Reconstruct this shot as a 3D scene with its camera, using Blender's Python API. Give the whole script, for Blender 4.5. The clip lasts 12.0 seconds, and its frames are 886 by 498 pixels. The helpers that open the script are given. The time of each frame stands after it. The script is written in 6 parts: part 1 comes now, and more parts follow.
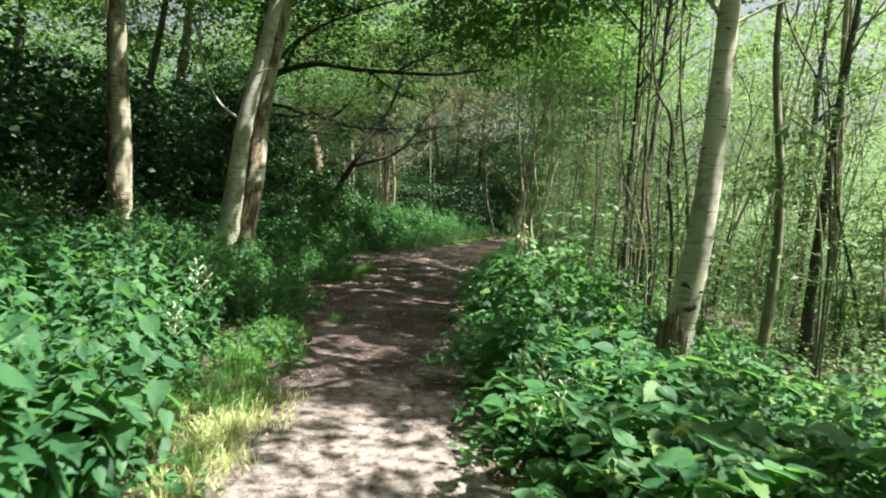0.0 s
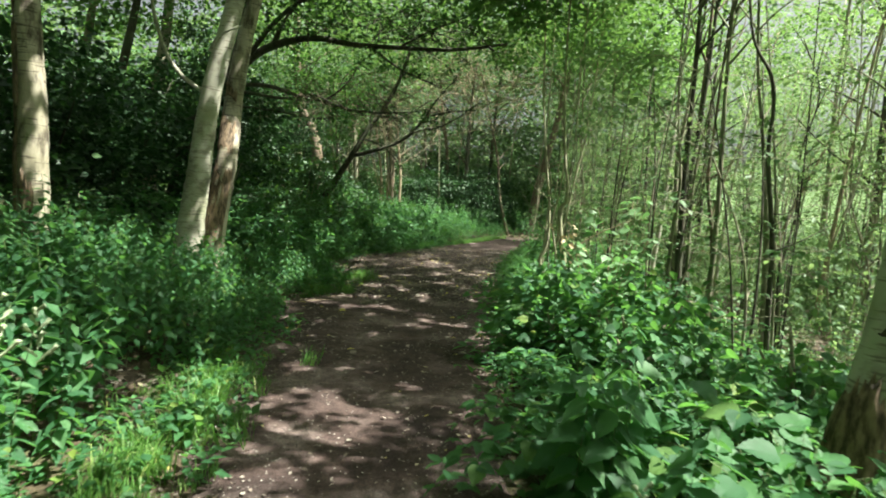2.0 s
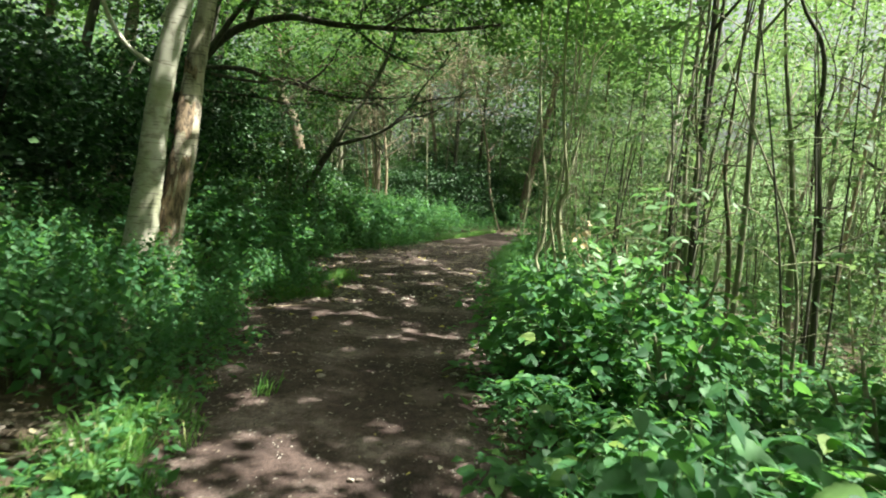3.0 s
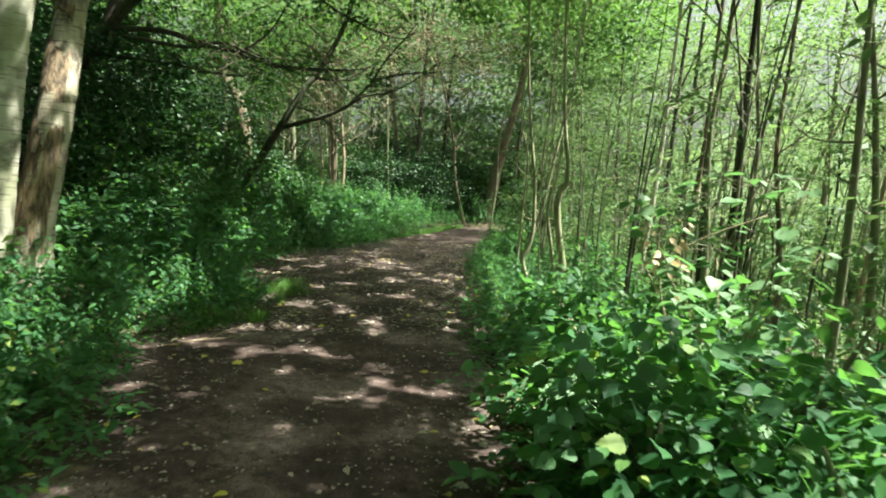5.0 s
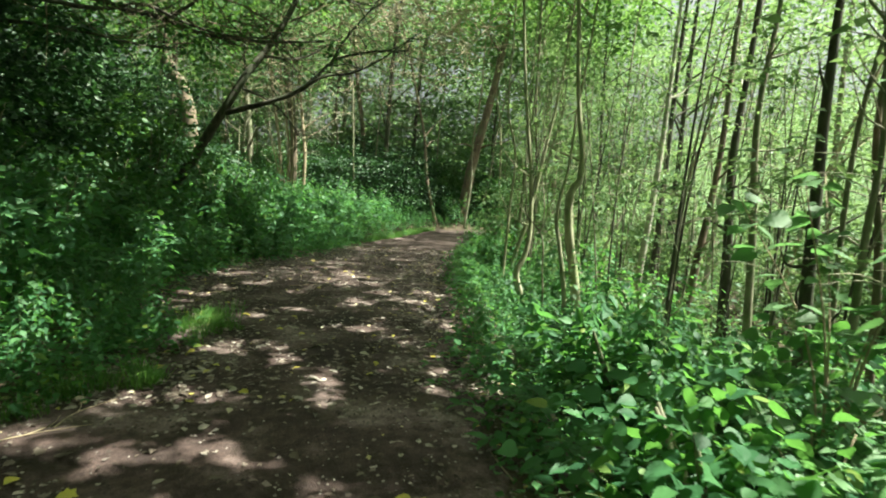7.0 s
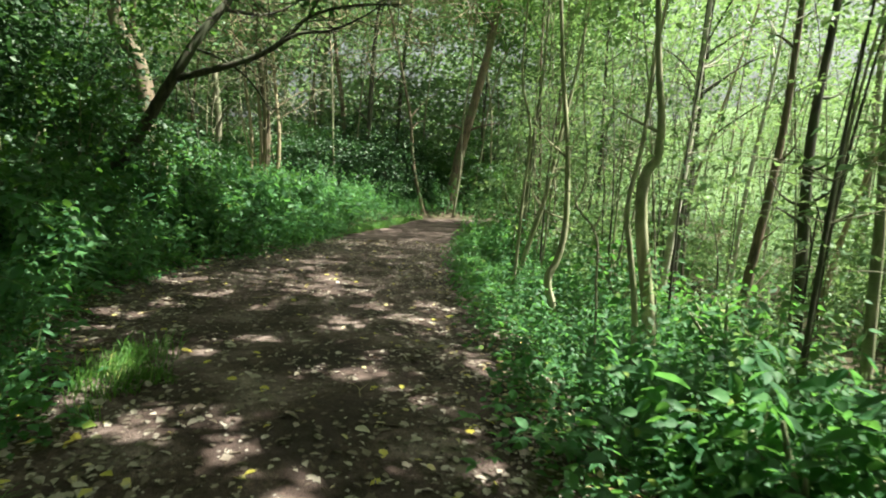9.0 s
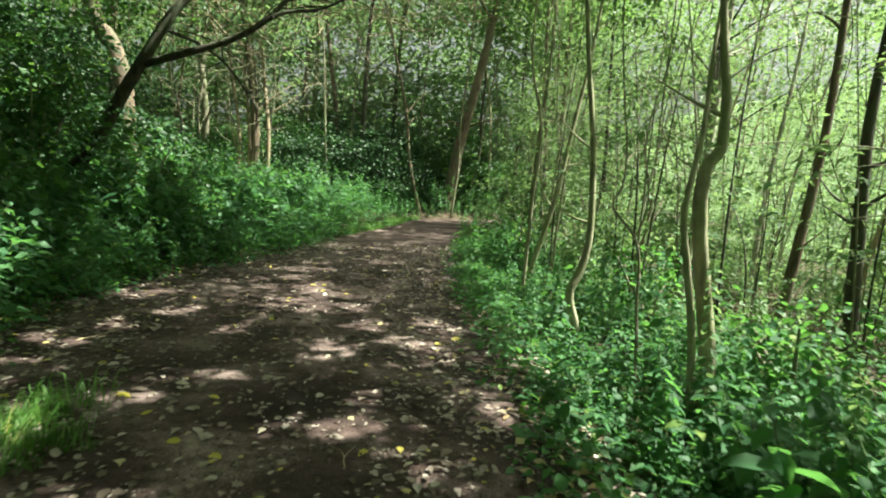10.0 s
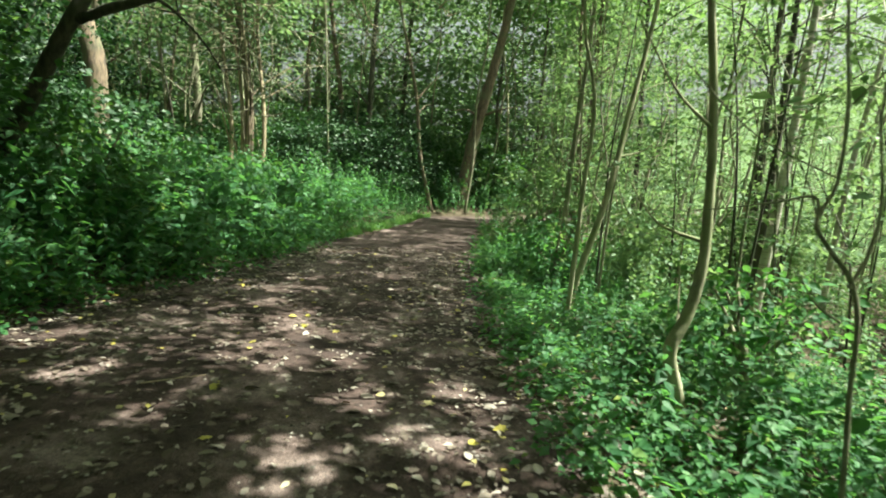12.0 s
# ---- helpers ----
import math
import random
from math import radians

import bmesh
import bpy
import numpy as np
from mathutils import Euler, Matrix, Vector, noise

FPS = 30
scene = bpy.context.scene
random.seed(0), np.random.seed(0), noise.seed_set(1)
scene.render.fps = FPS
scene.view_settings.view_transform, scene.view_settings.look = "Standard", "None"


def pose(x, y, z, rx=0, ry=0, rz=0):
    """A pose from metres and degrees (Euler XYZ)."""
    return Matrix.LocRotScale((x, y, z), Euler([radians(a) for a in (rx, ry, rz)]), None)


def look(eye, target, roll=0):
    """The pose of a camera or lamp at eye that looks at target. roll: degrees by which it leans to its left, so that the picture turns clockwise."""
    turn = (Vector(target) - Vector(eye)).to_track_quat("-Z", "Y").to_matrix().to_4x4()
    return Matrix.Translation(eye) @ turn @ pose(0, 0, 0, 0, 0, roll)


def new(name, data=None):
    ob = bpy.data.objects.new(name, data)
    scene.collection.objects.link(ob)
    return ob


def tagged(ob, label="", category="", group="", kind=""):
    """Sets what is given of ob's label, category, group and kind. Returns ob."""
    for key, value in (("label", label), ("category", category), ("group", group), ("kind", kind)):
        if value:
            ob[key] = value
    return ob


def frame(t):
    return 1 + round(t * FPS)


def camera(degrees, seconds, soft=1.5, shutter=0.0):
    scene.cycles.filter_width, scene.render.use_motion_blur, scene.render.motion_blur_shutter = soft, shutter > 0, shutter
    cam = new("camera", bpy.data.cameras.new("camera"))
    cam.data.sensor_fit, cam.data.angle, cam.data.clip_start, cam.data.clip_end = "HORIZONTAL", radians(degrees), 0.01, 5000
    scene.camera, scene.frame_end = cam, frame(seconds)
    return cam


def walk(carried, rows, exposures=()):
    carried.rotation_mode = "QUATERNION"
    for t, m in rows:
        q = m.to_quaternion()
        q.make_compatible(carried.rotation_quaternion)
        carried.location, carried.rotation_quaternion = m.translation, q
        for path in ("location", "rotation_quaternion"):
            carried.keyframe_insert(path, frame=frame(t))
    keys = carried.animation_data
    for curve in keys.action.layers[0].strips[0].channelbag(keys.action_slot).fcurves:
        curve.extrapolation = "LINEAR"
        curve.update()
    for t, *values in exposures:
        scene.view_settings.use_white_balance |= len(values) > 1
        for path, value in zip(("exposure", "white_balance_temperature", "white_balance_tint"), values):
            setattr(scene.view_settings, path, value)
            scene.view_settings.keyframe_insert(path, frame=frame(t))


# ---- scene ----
cam = camera(72.6, 12.0, soft=1.9, shutter=0.4)
METRES, EYE, TILT, LEAN, TURN = 13.393, 1.63, 0.0, 0.0, 0.0
ROWS = [
    (0.0, 0.0, 0.0, 0.0, 0.23, -3.77, -3.47),
    (0.5, 0.0002, 0.0465, 0.0003, 0.6, -4.14, -3.5),
    (1.0, -0.0042, 0.0903, -0.0, 1.12, -4.0, -3.49),
    (1.5, -0.0043, 0.1351, -0.0002, 0.92, -4.29, -3.58),
    (2.0, -0.009, 0.1784, -0.0016, 0.93, -4.17, -3.55),
    (2.5, -0.011, 0.2182, -0.0032, 0.69, -4.46, -3.56),
    (3.0, -0.0099, 0.2614, -0.0029, -0.19, -4.7, -3.61),
    (3.5, -0.0146, 0.3026, -0.002, -1.5, -4.72, -3.63),
    (5.5, -0.0264, 0.4739, -0.0072, -4.78, -5.18, -3.75),
    (6.0, -0.0282, 0.5131, -0.0068, -5.62, -5.19, -3.72),
    (6.5, -0.0207, 0.5557, -0.0076, -6.84, -5.16, -3.75),
    (7.0, -0.0214, 0.5954, -0.0076, -7.17, -4.9, -3.76),
    (9.0, -0.0298, 0.7542, -0.0103, -9.15, -6.07, -3.76),
    (9.5, -0.0317, 0.7936, -0.0087, -9.19, -6.19, -3.69),
    (10.0, -0.0237, 0.8339, -0.0113, -9.6, -6.14, -3.8),
    (10.5, -0.0183, 0.8728, -0.0112, -9.36, -5.52, -3.83),
    (11.0, -0.0153, 0.9105, -0.0113, -8.79, -5.73, -3.93),
    (11.5, -0.009, 0.954, -0.0126, -8.65, -6.27, -4.03),
    (12.0, -0.0096, 0.9954, -0.0106, -8.75, -6.85, -4.01),
]
walk(cam, [(t, pose(0, 0, EYE, TILT, LEAN, TURN) @ pose(METRES * x, METRES * y, METRES * z, 90 + pitch, roll, yaw)) for t, x, y, z, yaw, pitch, roll in ROWS],
     exposures=((0.0, 2.04, 6350, 2), (1.5, 2.06, 6450, 0), (3.5, 2.2, 6550, -3), (6.5, 2.25, 6550, -6), (9.0, 2.21, 6700, -4), (12.0, 2.16, 6600, -8)))

# ---- light ----
SUN_TO = Vector((0.52, -0.04, 1.0)).normalized()
world = bpy.data.worlds.new("sky")
scene.world = world
world.use_nodes = True
wn = world.node_tree.nodes
wn.clear()
sky = wn.new("ShaderNodeTexSky")
sky.sky_type = "NISHITA"
sky.sun_disc = False
sky.dust_density = 9.0
sky.sun_elevation = math.asin(SUN_TO.z)
sky.sun_rotation = math.atan2(SUN_TO.x, SUN_TO.y)
bg = wn.new("ShaderNodeBackground")
bg.inputs["Strength"].default_value = 0.047
wout = wn.new("ShaderNodeOutputWorld")
haze = wn.new("ShaderNodeHueSaturation")
haze.inputs["Saturation"].default_value = 0.26
haze.inputs["Value"].default_value = 1.08
world.node_tree.links.new(sky.outputs[0], haze.inputs["Color"])
world.node_tree.links.new(haze.outputs[0], bg.inputs[0])
world.node_tree.links.new(bg.outputs[0], wout.inputs[0])
sun_data = bpy.data.lights.new("sun", "SUN")
sun_data.energy = 5.0
sun_data.angle = radians(0.53)
sun_data.color = (1.0, 0.95, 0.87)
sun = new("sun", sun_data)
sun.matrix_world = look(SUN_TO * 60, (0, 0, 0))

# ---- materials ----
RNG = np.random.default_rng(11)


def node_mat(name):
    m = bpy.data.materials.new(name)
    m.use_nodes = True
    nt = m.node_tree
    nt.nodes.clear()
    out = nt.nodes.new("ShaderNodeOutputMaterial")
    return m, nt.nodes, nt.links, out


def ramp(nodes, stops):
    r = nodes.new("ShaderNodeValToRGB")
    els = r.color_ramp.elements
    els[0].position, els[0].color = stops[0][0], (*stops[0][1], 1)
    els[1].position, els[1].color = stops[-1][0], (*stops[-1][1], 1)
    for p, c in stops[1:-1]:
        e = els.new(p)
        e.color = (*c, 1)
    return r


def leaf_mat(name, dark, mid, light, through_col, mix=0.35, rough=0.42, gloss=0.5, odd=None):
    """A leaf: a glossy upper skin over a blade that lets light through; each leaf has its own tone."""
    m, n, l, out = node_mat(name)
    geo = n.new("ShaderNodeNewGeometry")
    stops = [(0.0, dark), (0.5, mid), (0.93, light)]
    stops.append((1.0, odd if odd else light))
    col = ramp(n, stops)
    l.new(geo.outputs["Random Per Island"], col.inputs[0])
    tex = n.new("ShaderNodeTexNoise")
    tex.inputs["Scale"].default_value = 45
    tc = n.new("ShaderNodeTexCoord")
    l.new(tc.outputs["Object"], tex.inputs["Vector"])
    hsv = n.new("ShaderNodeHueSaturation")
    mr = n.new("ShaderNodeMapRange")
    mr.inputs["To Min"].default_value = 0.7
    mr.inputs["To Max"].default_value = 1.3
    l.new(tex.outputs[0], mr.inputs["Value"])
    l.new(mr.outputs[0], hsv.inputs["Value"])
    l.new(col.outputs[0], hsv.inputs["Color"])
    bump = n.new("ShaderNodeBump")
    bump.inputs["Strength"].default_value = 0.35
    bump.inputs["Distance"].default_value = 0.004
    l.new(tex.outputs[0], bump.inputs["Height"])
    p = n.new("ShaderNodeBsdfPrincipled")
    p.inputs["Roughness"].default_value = rough
    p.inputs["Specular IOR Level"].default_value = gloss
    l.new(hsv.outputs[0], p.inputs["Base Color"])
    l.new(bump.outputs[0], p.inputs["Normal"])
    t = n.new("ShaderNodeBsdfTranslucent")
    t.inputs["Color"].default_value = (*through_col, 1)
    ms = n.new("ShaderNodeMixShader")
    ms.inputs[0].default_value = mix
    l.new(p.outputs[0], ms.inputs[1])
    l.new(t.outputs[0], ms.inputs[2])
    l.new(ms.outputs[0], out.inputs[0])
    return m


M_NETTLE = leaf_mat("nettle_leaf", (0.028, 0.08, 0.037), (0.045, 0.12, 0.052), (0.08, 0.175, 0.07), (0.13, 0.32, 0.07), 0.4, 0.55, 0.25)
M_BRAMBLE = leaf_mat("bramble_leaf", (0.023, 0.07, 0.032), (0.04, 0.115, 0.046), (0.075, 0.18, 0.062), (0.14, 0.33, 0.06), 0.4, 0.55, 0.25, (0.17, 0.22, 0.04))
# Lighter leaf for everything in the sunlit wood, its brightness put into the colour.
M_SUNLIT = leaf_mat("sunlit_leaf", (0.065, 0.135, 0.055), (0.085, 0.17, 0.07), (0.11, 0.205, 0.085), (0.215, 0.32, 0.105), 0.46, 0.5, 0.35)
M_CANOPY = leaf_mat("canopy_leaf", (0.03, 0.085, 0.032), (0.047, 0.12, 0.042), (0.073, 0.165, 0.054), (0.2, 0.36, 0.07), 0.34, 0.5, 0.3)
# Evergreen leaves with the deep shade of the thicket put into their colour.
M_THICKET_SHADE = leaf_mat("evergreen_shade_leaf", (0.014, 0.036, 0.017), (0.023, 0.055, 0.025), (0.05, 0.10, 0.036), (0.05, 0.13, 0.03), 0.2, 0.5, 0.25)
# Far leaves: haze and light among them are put into the paler tones.
M_FAR_HAZE = leaf_mat("hazed_woodland_leaf", (0.042, 0.10, 0.04), (0.072, 0.15, 0.062), (0.12, 0.21, 0.10), (0.19, 0.29, 0.1), 0.42, 0.6, 0.2)
# Oak leaves; also the darker copy that paints shade on shrubs and undergrowth.
M_OAK_SHADE = leaf_mat("oak_shade_leaf", (0.017, 0.05, 0.022), (0.03, 0.08, 0.031), (0.054, 0.125, 0.043), (0.11, 0.24, 0.035), 0.3, 0.5, 0.3)
M_GRASS = leaf_mat("grass_blade", (0.035, 0.1, 0.02), (0.06, 0.15, 0.03), (0.12, 0.22, 0.05), (0.14, 0.3, 0.05), 0.35, 0.5, 0.3, (0.3, 0.3, 0.1))
M_LITTER = leaf_mat("dead_leaf", (0.05, 0.036, 0.028), (0.15, 0.12, 0.1), (0.36, 0.32, 0.28), (0.2, 0.12, 0.05), 0.1, 0.6, 0.35, (0.42, 0.36, 0.06))
M_YELLOW = leaf_mat("yellow_leaf", (0.34, 0.29, 0.04), (0.43, 0.37, 0.06), (0.5, 0.46, 0.11), (0.5, 0.4, 0.05), 0.2, 0.5)
M_DRY = leaf_mat("dry_leaf", (0.3, 0.2, 0.1), (0.45, 0.34, 0.2), (0.6, 0.5, 0.34), (0.5, 0.38, 0.2), 0.3, 0.6)
M_HAZEL = leaf_mat("hazel_leaf", (0.07, 0.145, 0.06), (0.11, 0.2, 0.09), (0.17, 0.27, 0.14), (0.17, 0.36, 0.10), 0.36, 0.45, 0.4)
M_STRAW = leaf_mat("pale_grass", (0.2, 0.24, 0.07), (0.34, 0.37, 0.15), (0.5, 0.5, 0.29), (0.42, 0.46, 0.16), 0.3, 0.5, 0.3)
M_FLOWER = leaf_mat("pale_flower", (0.3, 0.38, 0.22), (0.4, 0.47, 0.3), (0.5, 0.54, 0.4), (0.6, 0.62, 0.4), 0.3, 0.6)


def bark_mat(name, base, dark, moss=None, stretch=(1, 1, 0.25), scale=9.0, cut=(0.42, 0.6), relief=0.6, rings=0.0):
    m, n, l, out = node_mat(name)
    tc = n.new("ShaderNodeTexCoord")
    mp = n.new("ShaderNodeMapping")
    mp.inputs["Scale"].default_value = stretch
    l.new(tc.outputs["Object"], mp.inputs["Vector"])
    a = n.new("ShaderNodeTexNoise")
    a.inputs["Scale"].default_value = scale
    a.inputs["Detail"].default_value = 6
    a.inputs["Roughness"].default_value = 0.65
    l.new(mp.outputs[0], a.inputs["Vector"])
    c1 = ramp(n, [(cut[0], dark), (cut[1], base)])
    l.new(a.outputs[0], c1.inputs[0])
    colour = c1.outputs[0]
    b = n.new("ShaderNodeTexNoise")
    b.inputs["Scale"].default_value = 2.2
    b.inputs["Detail"].default_value = 4
    l.new(tc.outputs["Object"], b.inputs["Vector"])
    if moss:
        r2 = ramp(n, [(0.45, (0, 0, 0)), (0.66, (1, 1, 1))])
        l.new(b.outputs[0], r2.inputs[0])
        mx = n.new("ShaderNodeMixRGB")
        mx.inputs[2].default_value = (*moss, 1)
        l.new(r2.outputs[0], mx.inputs[0])
        l.new(colour, mx.inputs[1])
        colour = mx.outputs[0]
    if rings:
        mp2 = n.new("ShaderNodeMapping")
        mp2.inputs["Scale"].default_value = (2.5, 2.5, 26)
        l.new(tc.outputs["Object"], mp2.inputs["Vector"])
        v = n.new("ShaderNodeTexNoise")
        v.inputs["Scale"].default_value = 1.7
        v.inputs["Detail"].default_value = 3
        l.new(mp2.outputs[0], v.inputs["Vector"])
        r3 = ramp(n, [(0.58, (0, 0, 0)), (0.65, (rings, rings, rings))])
        l.new(v.outputs[0], r3.inputs[0])
        mx2 = n.new("ShaderNodeMixRGB")
        mx2.inputs[2].default_value = (*dark, 1)
        l.new(r3.outputs[0], mx2.inputs[0])
        l.new(colour, mx2.inputs[1])
        colour = mx2.outputs[0]
    bump = n.new("ShaderNodeBump")
    bump.inputs["Strength"].default_value = relief
    bump.inputs["Distance"].default_value = 0.02
    l.new(a.outputs[0], bump.inputs["Height"])
    p = n.new("ShaderNodeBsdfPrincipled")
    p.inputs["Roughness"].default_value = 0.85
    l.new(colour, p.inputs["Base Color"])
    l.new(bump.outputs[0], p.inputs["Normal"])
    l.new(p.outputs[0], out.inputs[0])
    return m


M_BIRCH = bark_mat("birch_bark", (0.44, 0.415, 0.35), (0.13, 0.11, 0.085), (0.30, 0.30, 0.20), (1, 1, 1.2), 5.0, (0.3, 0.52), 0.3, 0.75)
M_ROUGH_BIRCH = bark_mat("old_birch_bark", (0.39, 0.345, 0.275), (0.06, 0.045, 0.033), (0.28, 0.25, 0.17), (1, 1, 0.35), 7.0, (0.38, 0.54), 1.0, 0.8)
M_GREY = bark_mat("grey_green_bark", (0.25, 0.23, 0.16), (0.09, 0.08, 0.055), (0.12, 0.15, 0.065), (1, 1, 0.3), 14.0, (0.35, 0.6), 0.4, 0.3)
M_OLIVE = bark_mat("olive_bark", (0.36, 0.34, 0.23), (0.16, 0.145, 0.095), (0.21, 0.23, 0.11), (1, 1, 0.3), 14.0, (0.35, 0.6), 0.4, 0.3)
M_BROWN = bark_mat("brown_bark", (0.17, 0.12, 0.08), (0.05, 0.037, 0.027), (0.11, 0.11, 0.06), (1, 1, 0.2), 14.0, (0.38, 0.6), 0.8)
M_DARK = bark_mat("dark_bark", (0.075, 0.062, 0.046), (0.024, 0.02, 0.015), (0.05, 0.06, 0.03), (1, 1, 0.25), 14.0, (0.38, 0.6), 0.8)
M_STALK = bark_mat("green_stalk", (0.10, 0.15, 0.05), (0.06, 0.09, 0.03), None, (1, 1, 0.3), 20.0, (0.3, 0.7), 0.1)
M_TWIG = bark_mat("pale_twig", (0.36, 0.29, 0.19), (0.16, 0.12, 0.08), None, (1, 1, 0.3), 25.0, (0.3, 0.7), 0.2)
M_FISSURED = bark_mat("fissured_bark", (0.24, 0.17, 0.11), (0.045, 0.03, 0.02), None, (1, 1, 0.22), 22.0, (0.40, 0.60), 1.0)
M_SCAR = bark_mat("bark_scar", (0.07, 0.05, 0.035), (0.015, 0.013, 0.012), None, (1, 1, 1), 20.0, (0.3, 0.7), 0.6)


def soil_mat(name, a, b, c, fine=0.9, rough=0.9, sunlit_tone=None):
    m, n, l, out = node_mat(name)
    tc = n.new("ShaderNodeTexCoord")
    big = n.new("ShaderNodeTexNoise")
    big.inputs["Scale"].default_value = 1.3
    big.inputs["Detail"].default_value = 6
    small = n.new("ShaderNodeTexNoise")
    small.inputs["Scale"].default_value = 60
    small.inputs["Detail"].default_value = 5
    small.inputs["Roughness"].default_value = 0.75
    grit = n.new("ShaderNodeTexVoronoi")
    grit.inputs["Scale"].default_value = 95
    for t in (big, small, grit):
        l.new(tc.outputs["Object"], t.inputs["Vector"])
    c1 = ramp(n, [(0.3, a), (0.5, b), (0.72, c)])
    l.new(big.outputs[0], c1.inputs[0])
    c2 = ramp(n, [(0.3, (1 - fine * 0.6,) * 3), (0.55, (1, 1, 1)), (0.75, (1 + fine * 0.9,) * 3)])
    l.new(small.outputs[0], c2.inputs[0])
    mul = n.new("ShaderNodeMixRGB")
    mul.blend_type = "MULTIPLY"
    mul.inputs[0].default_value = 1
    l.new(c1.outputs[0], mul.inputs[1])
    l.new(c2.outputs[0], mul.inputs[2])
    crumbs = n.new("ShaderNodeTexNoise")
    crumbs.inputs["Scale"].default_value = 11
    crumbs.inputs["Detail"].default_value = 7
    crumbs.inputs["Roughness"].default_value = 0.7
    l.new(tc.outputs["Object"], crumbs.inputs["Vector"])
    c3 = ramp(n, [(0.38, (0.5, 0.47, 0.45)), (0.55, (1, 1, 1)), (0.7, (1.15, 1.15, 1.15))])
    l.new(crumbs.outputs[0], c3.inputs[0])
    mud = n.new("ShaderNodeMixRGB")
    mud.blend_type = "MULTIPLY"
    mud.inputs[0].default_value = 1
    l.new(mul.outputs[0], mud.inputs[1])
    l.new(c3.outputs[0], mud.inputs[2])
    soil = mud.outputs[0]
    if sunlit_tone:
        # sunlight put into the colour: paler earth on the first stretch, in patches
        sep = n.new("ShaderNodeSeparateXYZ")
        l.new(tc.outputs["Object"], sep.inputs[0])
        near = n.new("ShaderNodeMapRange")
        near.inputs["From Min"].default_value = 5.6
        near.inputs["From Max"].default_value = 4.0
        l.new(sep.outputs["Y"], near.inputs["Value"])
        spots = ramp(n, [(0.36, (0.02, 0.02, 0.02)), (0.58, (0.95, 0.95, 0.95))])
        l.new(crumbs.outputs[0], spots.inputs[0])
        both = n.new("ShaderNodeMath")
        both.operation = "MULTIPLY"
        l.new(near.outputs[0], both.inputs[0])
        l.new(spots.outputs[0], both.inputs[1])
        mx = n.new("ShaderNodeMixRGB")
        mx.inputs[2].default_value = (*sunlit_tone, 1)
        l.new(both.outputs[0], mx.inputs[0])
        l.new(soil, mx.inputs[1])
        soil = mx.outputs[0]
    bump = n.new("ShaderNodeBump")
    bump.inputs["Strength"].default_value = 0.8
    bump.inputs["Distance"].default_value = 0.012
    l.new(small.outputs[0], bump.inputs["Height"])
    bump2 = n.new("ShaderNodeBump")
    bump2.inputs["Strength"].default_value = 0.5
    bump2.inputs["Distance"].default_value = 0.008
    l.new(grit.outputs["Distance"], bump2.inputs["Height"])
    l.new(bump.outputs[0], bump2.inputs["Normal"])
    p = n.new("ShaderNodeBsdfPrincipled")
    p.inputs["Roughness"].default_value = rough
    p.inputs["Specular IOR Level"].default_value = 0.3
    l.new(soil, p.inputs["Base Color"])
    l.new(bump2.outputs[0], p.inputs["Normal"])
    l.new(p.outputs[0], out.inputs[0])
    return m


M_PATH = soil_mat("trodden_earth", (0.032, 0.0198, 0.018), (0.074, 0.048, 0.043), (0.242, 0.184, 0.172), sunlit_tone=(0.27, 0.225, 0.21))
M_FLOOR = soil_mat("woodland_floor", (0.05, 0.038, 0.024), (0.08, 0.06, 0.036), (0.085, 0.095, 0.04))
M_BANK = soil_mat("rough_grass", (0.085, 0.14, 0.05), (0.112, 0.18, 0.066), (0.15, 0.225, 0.092), 0.5)
M_GRIT = leaf_mat("grit", (0.025, 0.018, 0.014), (0.06, 0.046, 0.04), (0.26, 0.23, 0.21), (0, 0, 0), 0.0, 0.8, 0.3)

# ---- numbers of the plan ----
# The path: how far ahead, its one edge, its other edge.
PATH_ROWS = ((-60, -1.3, 0.6), (-8, -1.3, 0.6), (0, -1.3, 0.5), (4.4, -1.35, 0.4), (6.2, -1.6, 0.38), (8, -1.95, 0.4), (9.5, -2.05, 0.48), (10.4, -2.35, 0.55), (11.3, -2.75, 0.62),
             (12.2, -2.2, 0.7), (13.6, -1.95, 0.8), (15, -2.6, 0.92), (16.3, -3.0, 1.05), (18, -2.9, 1.25), (19.8, -2.65, 1.45), (20.8, -2.0, 1.6), (22.4, -1.4, 1.9), (24, -0.85, 2.3),
             (26, -0.4, 2.75), (28.2, 0.4, 3.2), (30, 1.15, 3.6), (33.6, 2.2, 4.8), (35.4, 3.0, 7.0), (36.6, 4.6, 9.2), (38, 7.4, 11.2), (42, 12, 16), (60, 34, 40))
PATH_Y, PATH_L, PATH_R = np.array(PATH_ROWS, float).T


def path_l(y):
    return np.interp(y, PATH_Y, PATH_L)


def path_r(y):
    return np.interp(y, PATH_Y, PATH_R)


def smooth(v):
    v = np.clip(v, 0, 1)
    return v * v * (3 - 2 * v)


def ripple(x, y):
    return (np.sin(x * 1.7 + y * 0.9) * np.sin(y * 1.3 - x * 0.6) + 0.5 * np.sin(x * 4.1 - y * 3.3) * np.sin(y * 3.9 + 1.0))


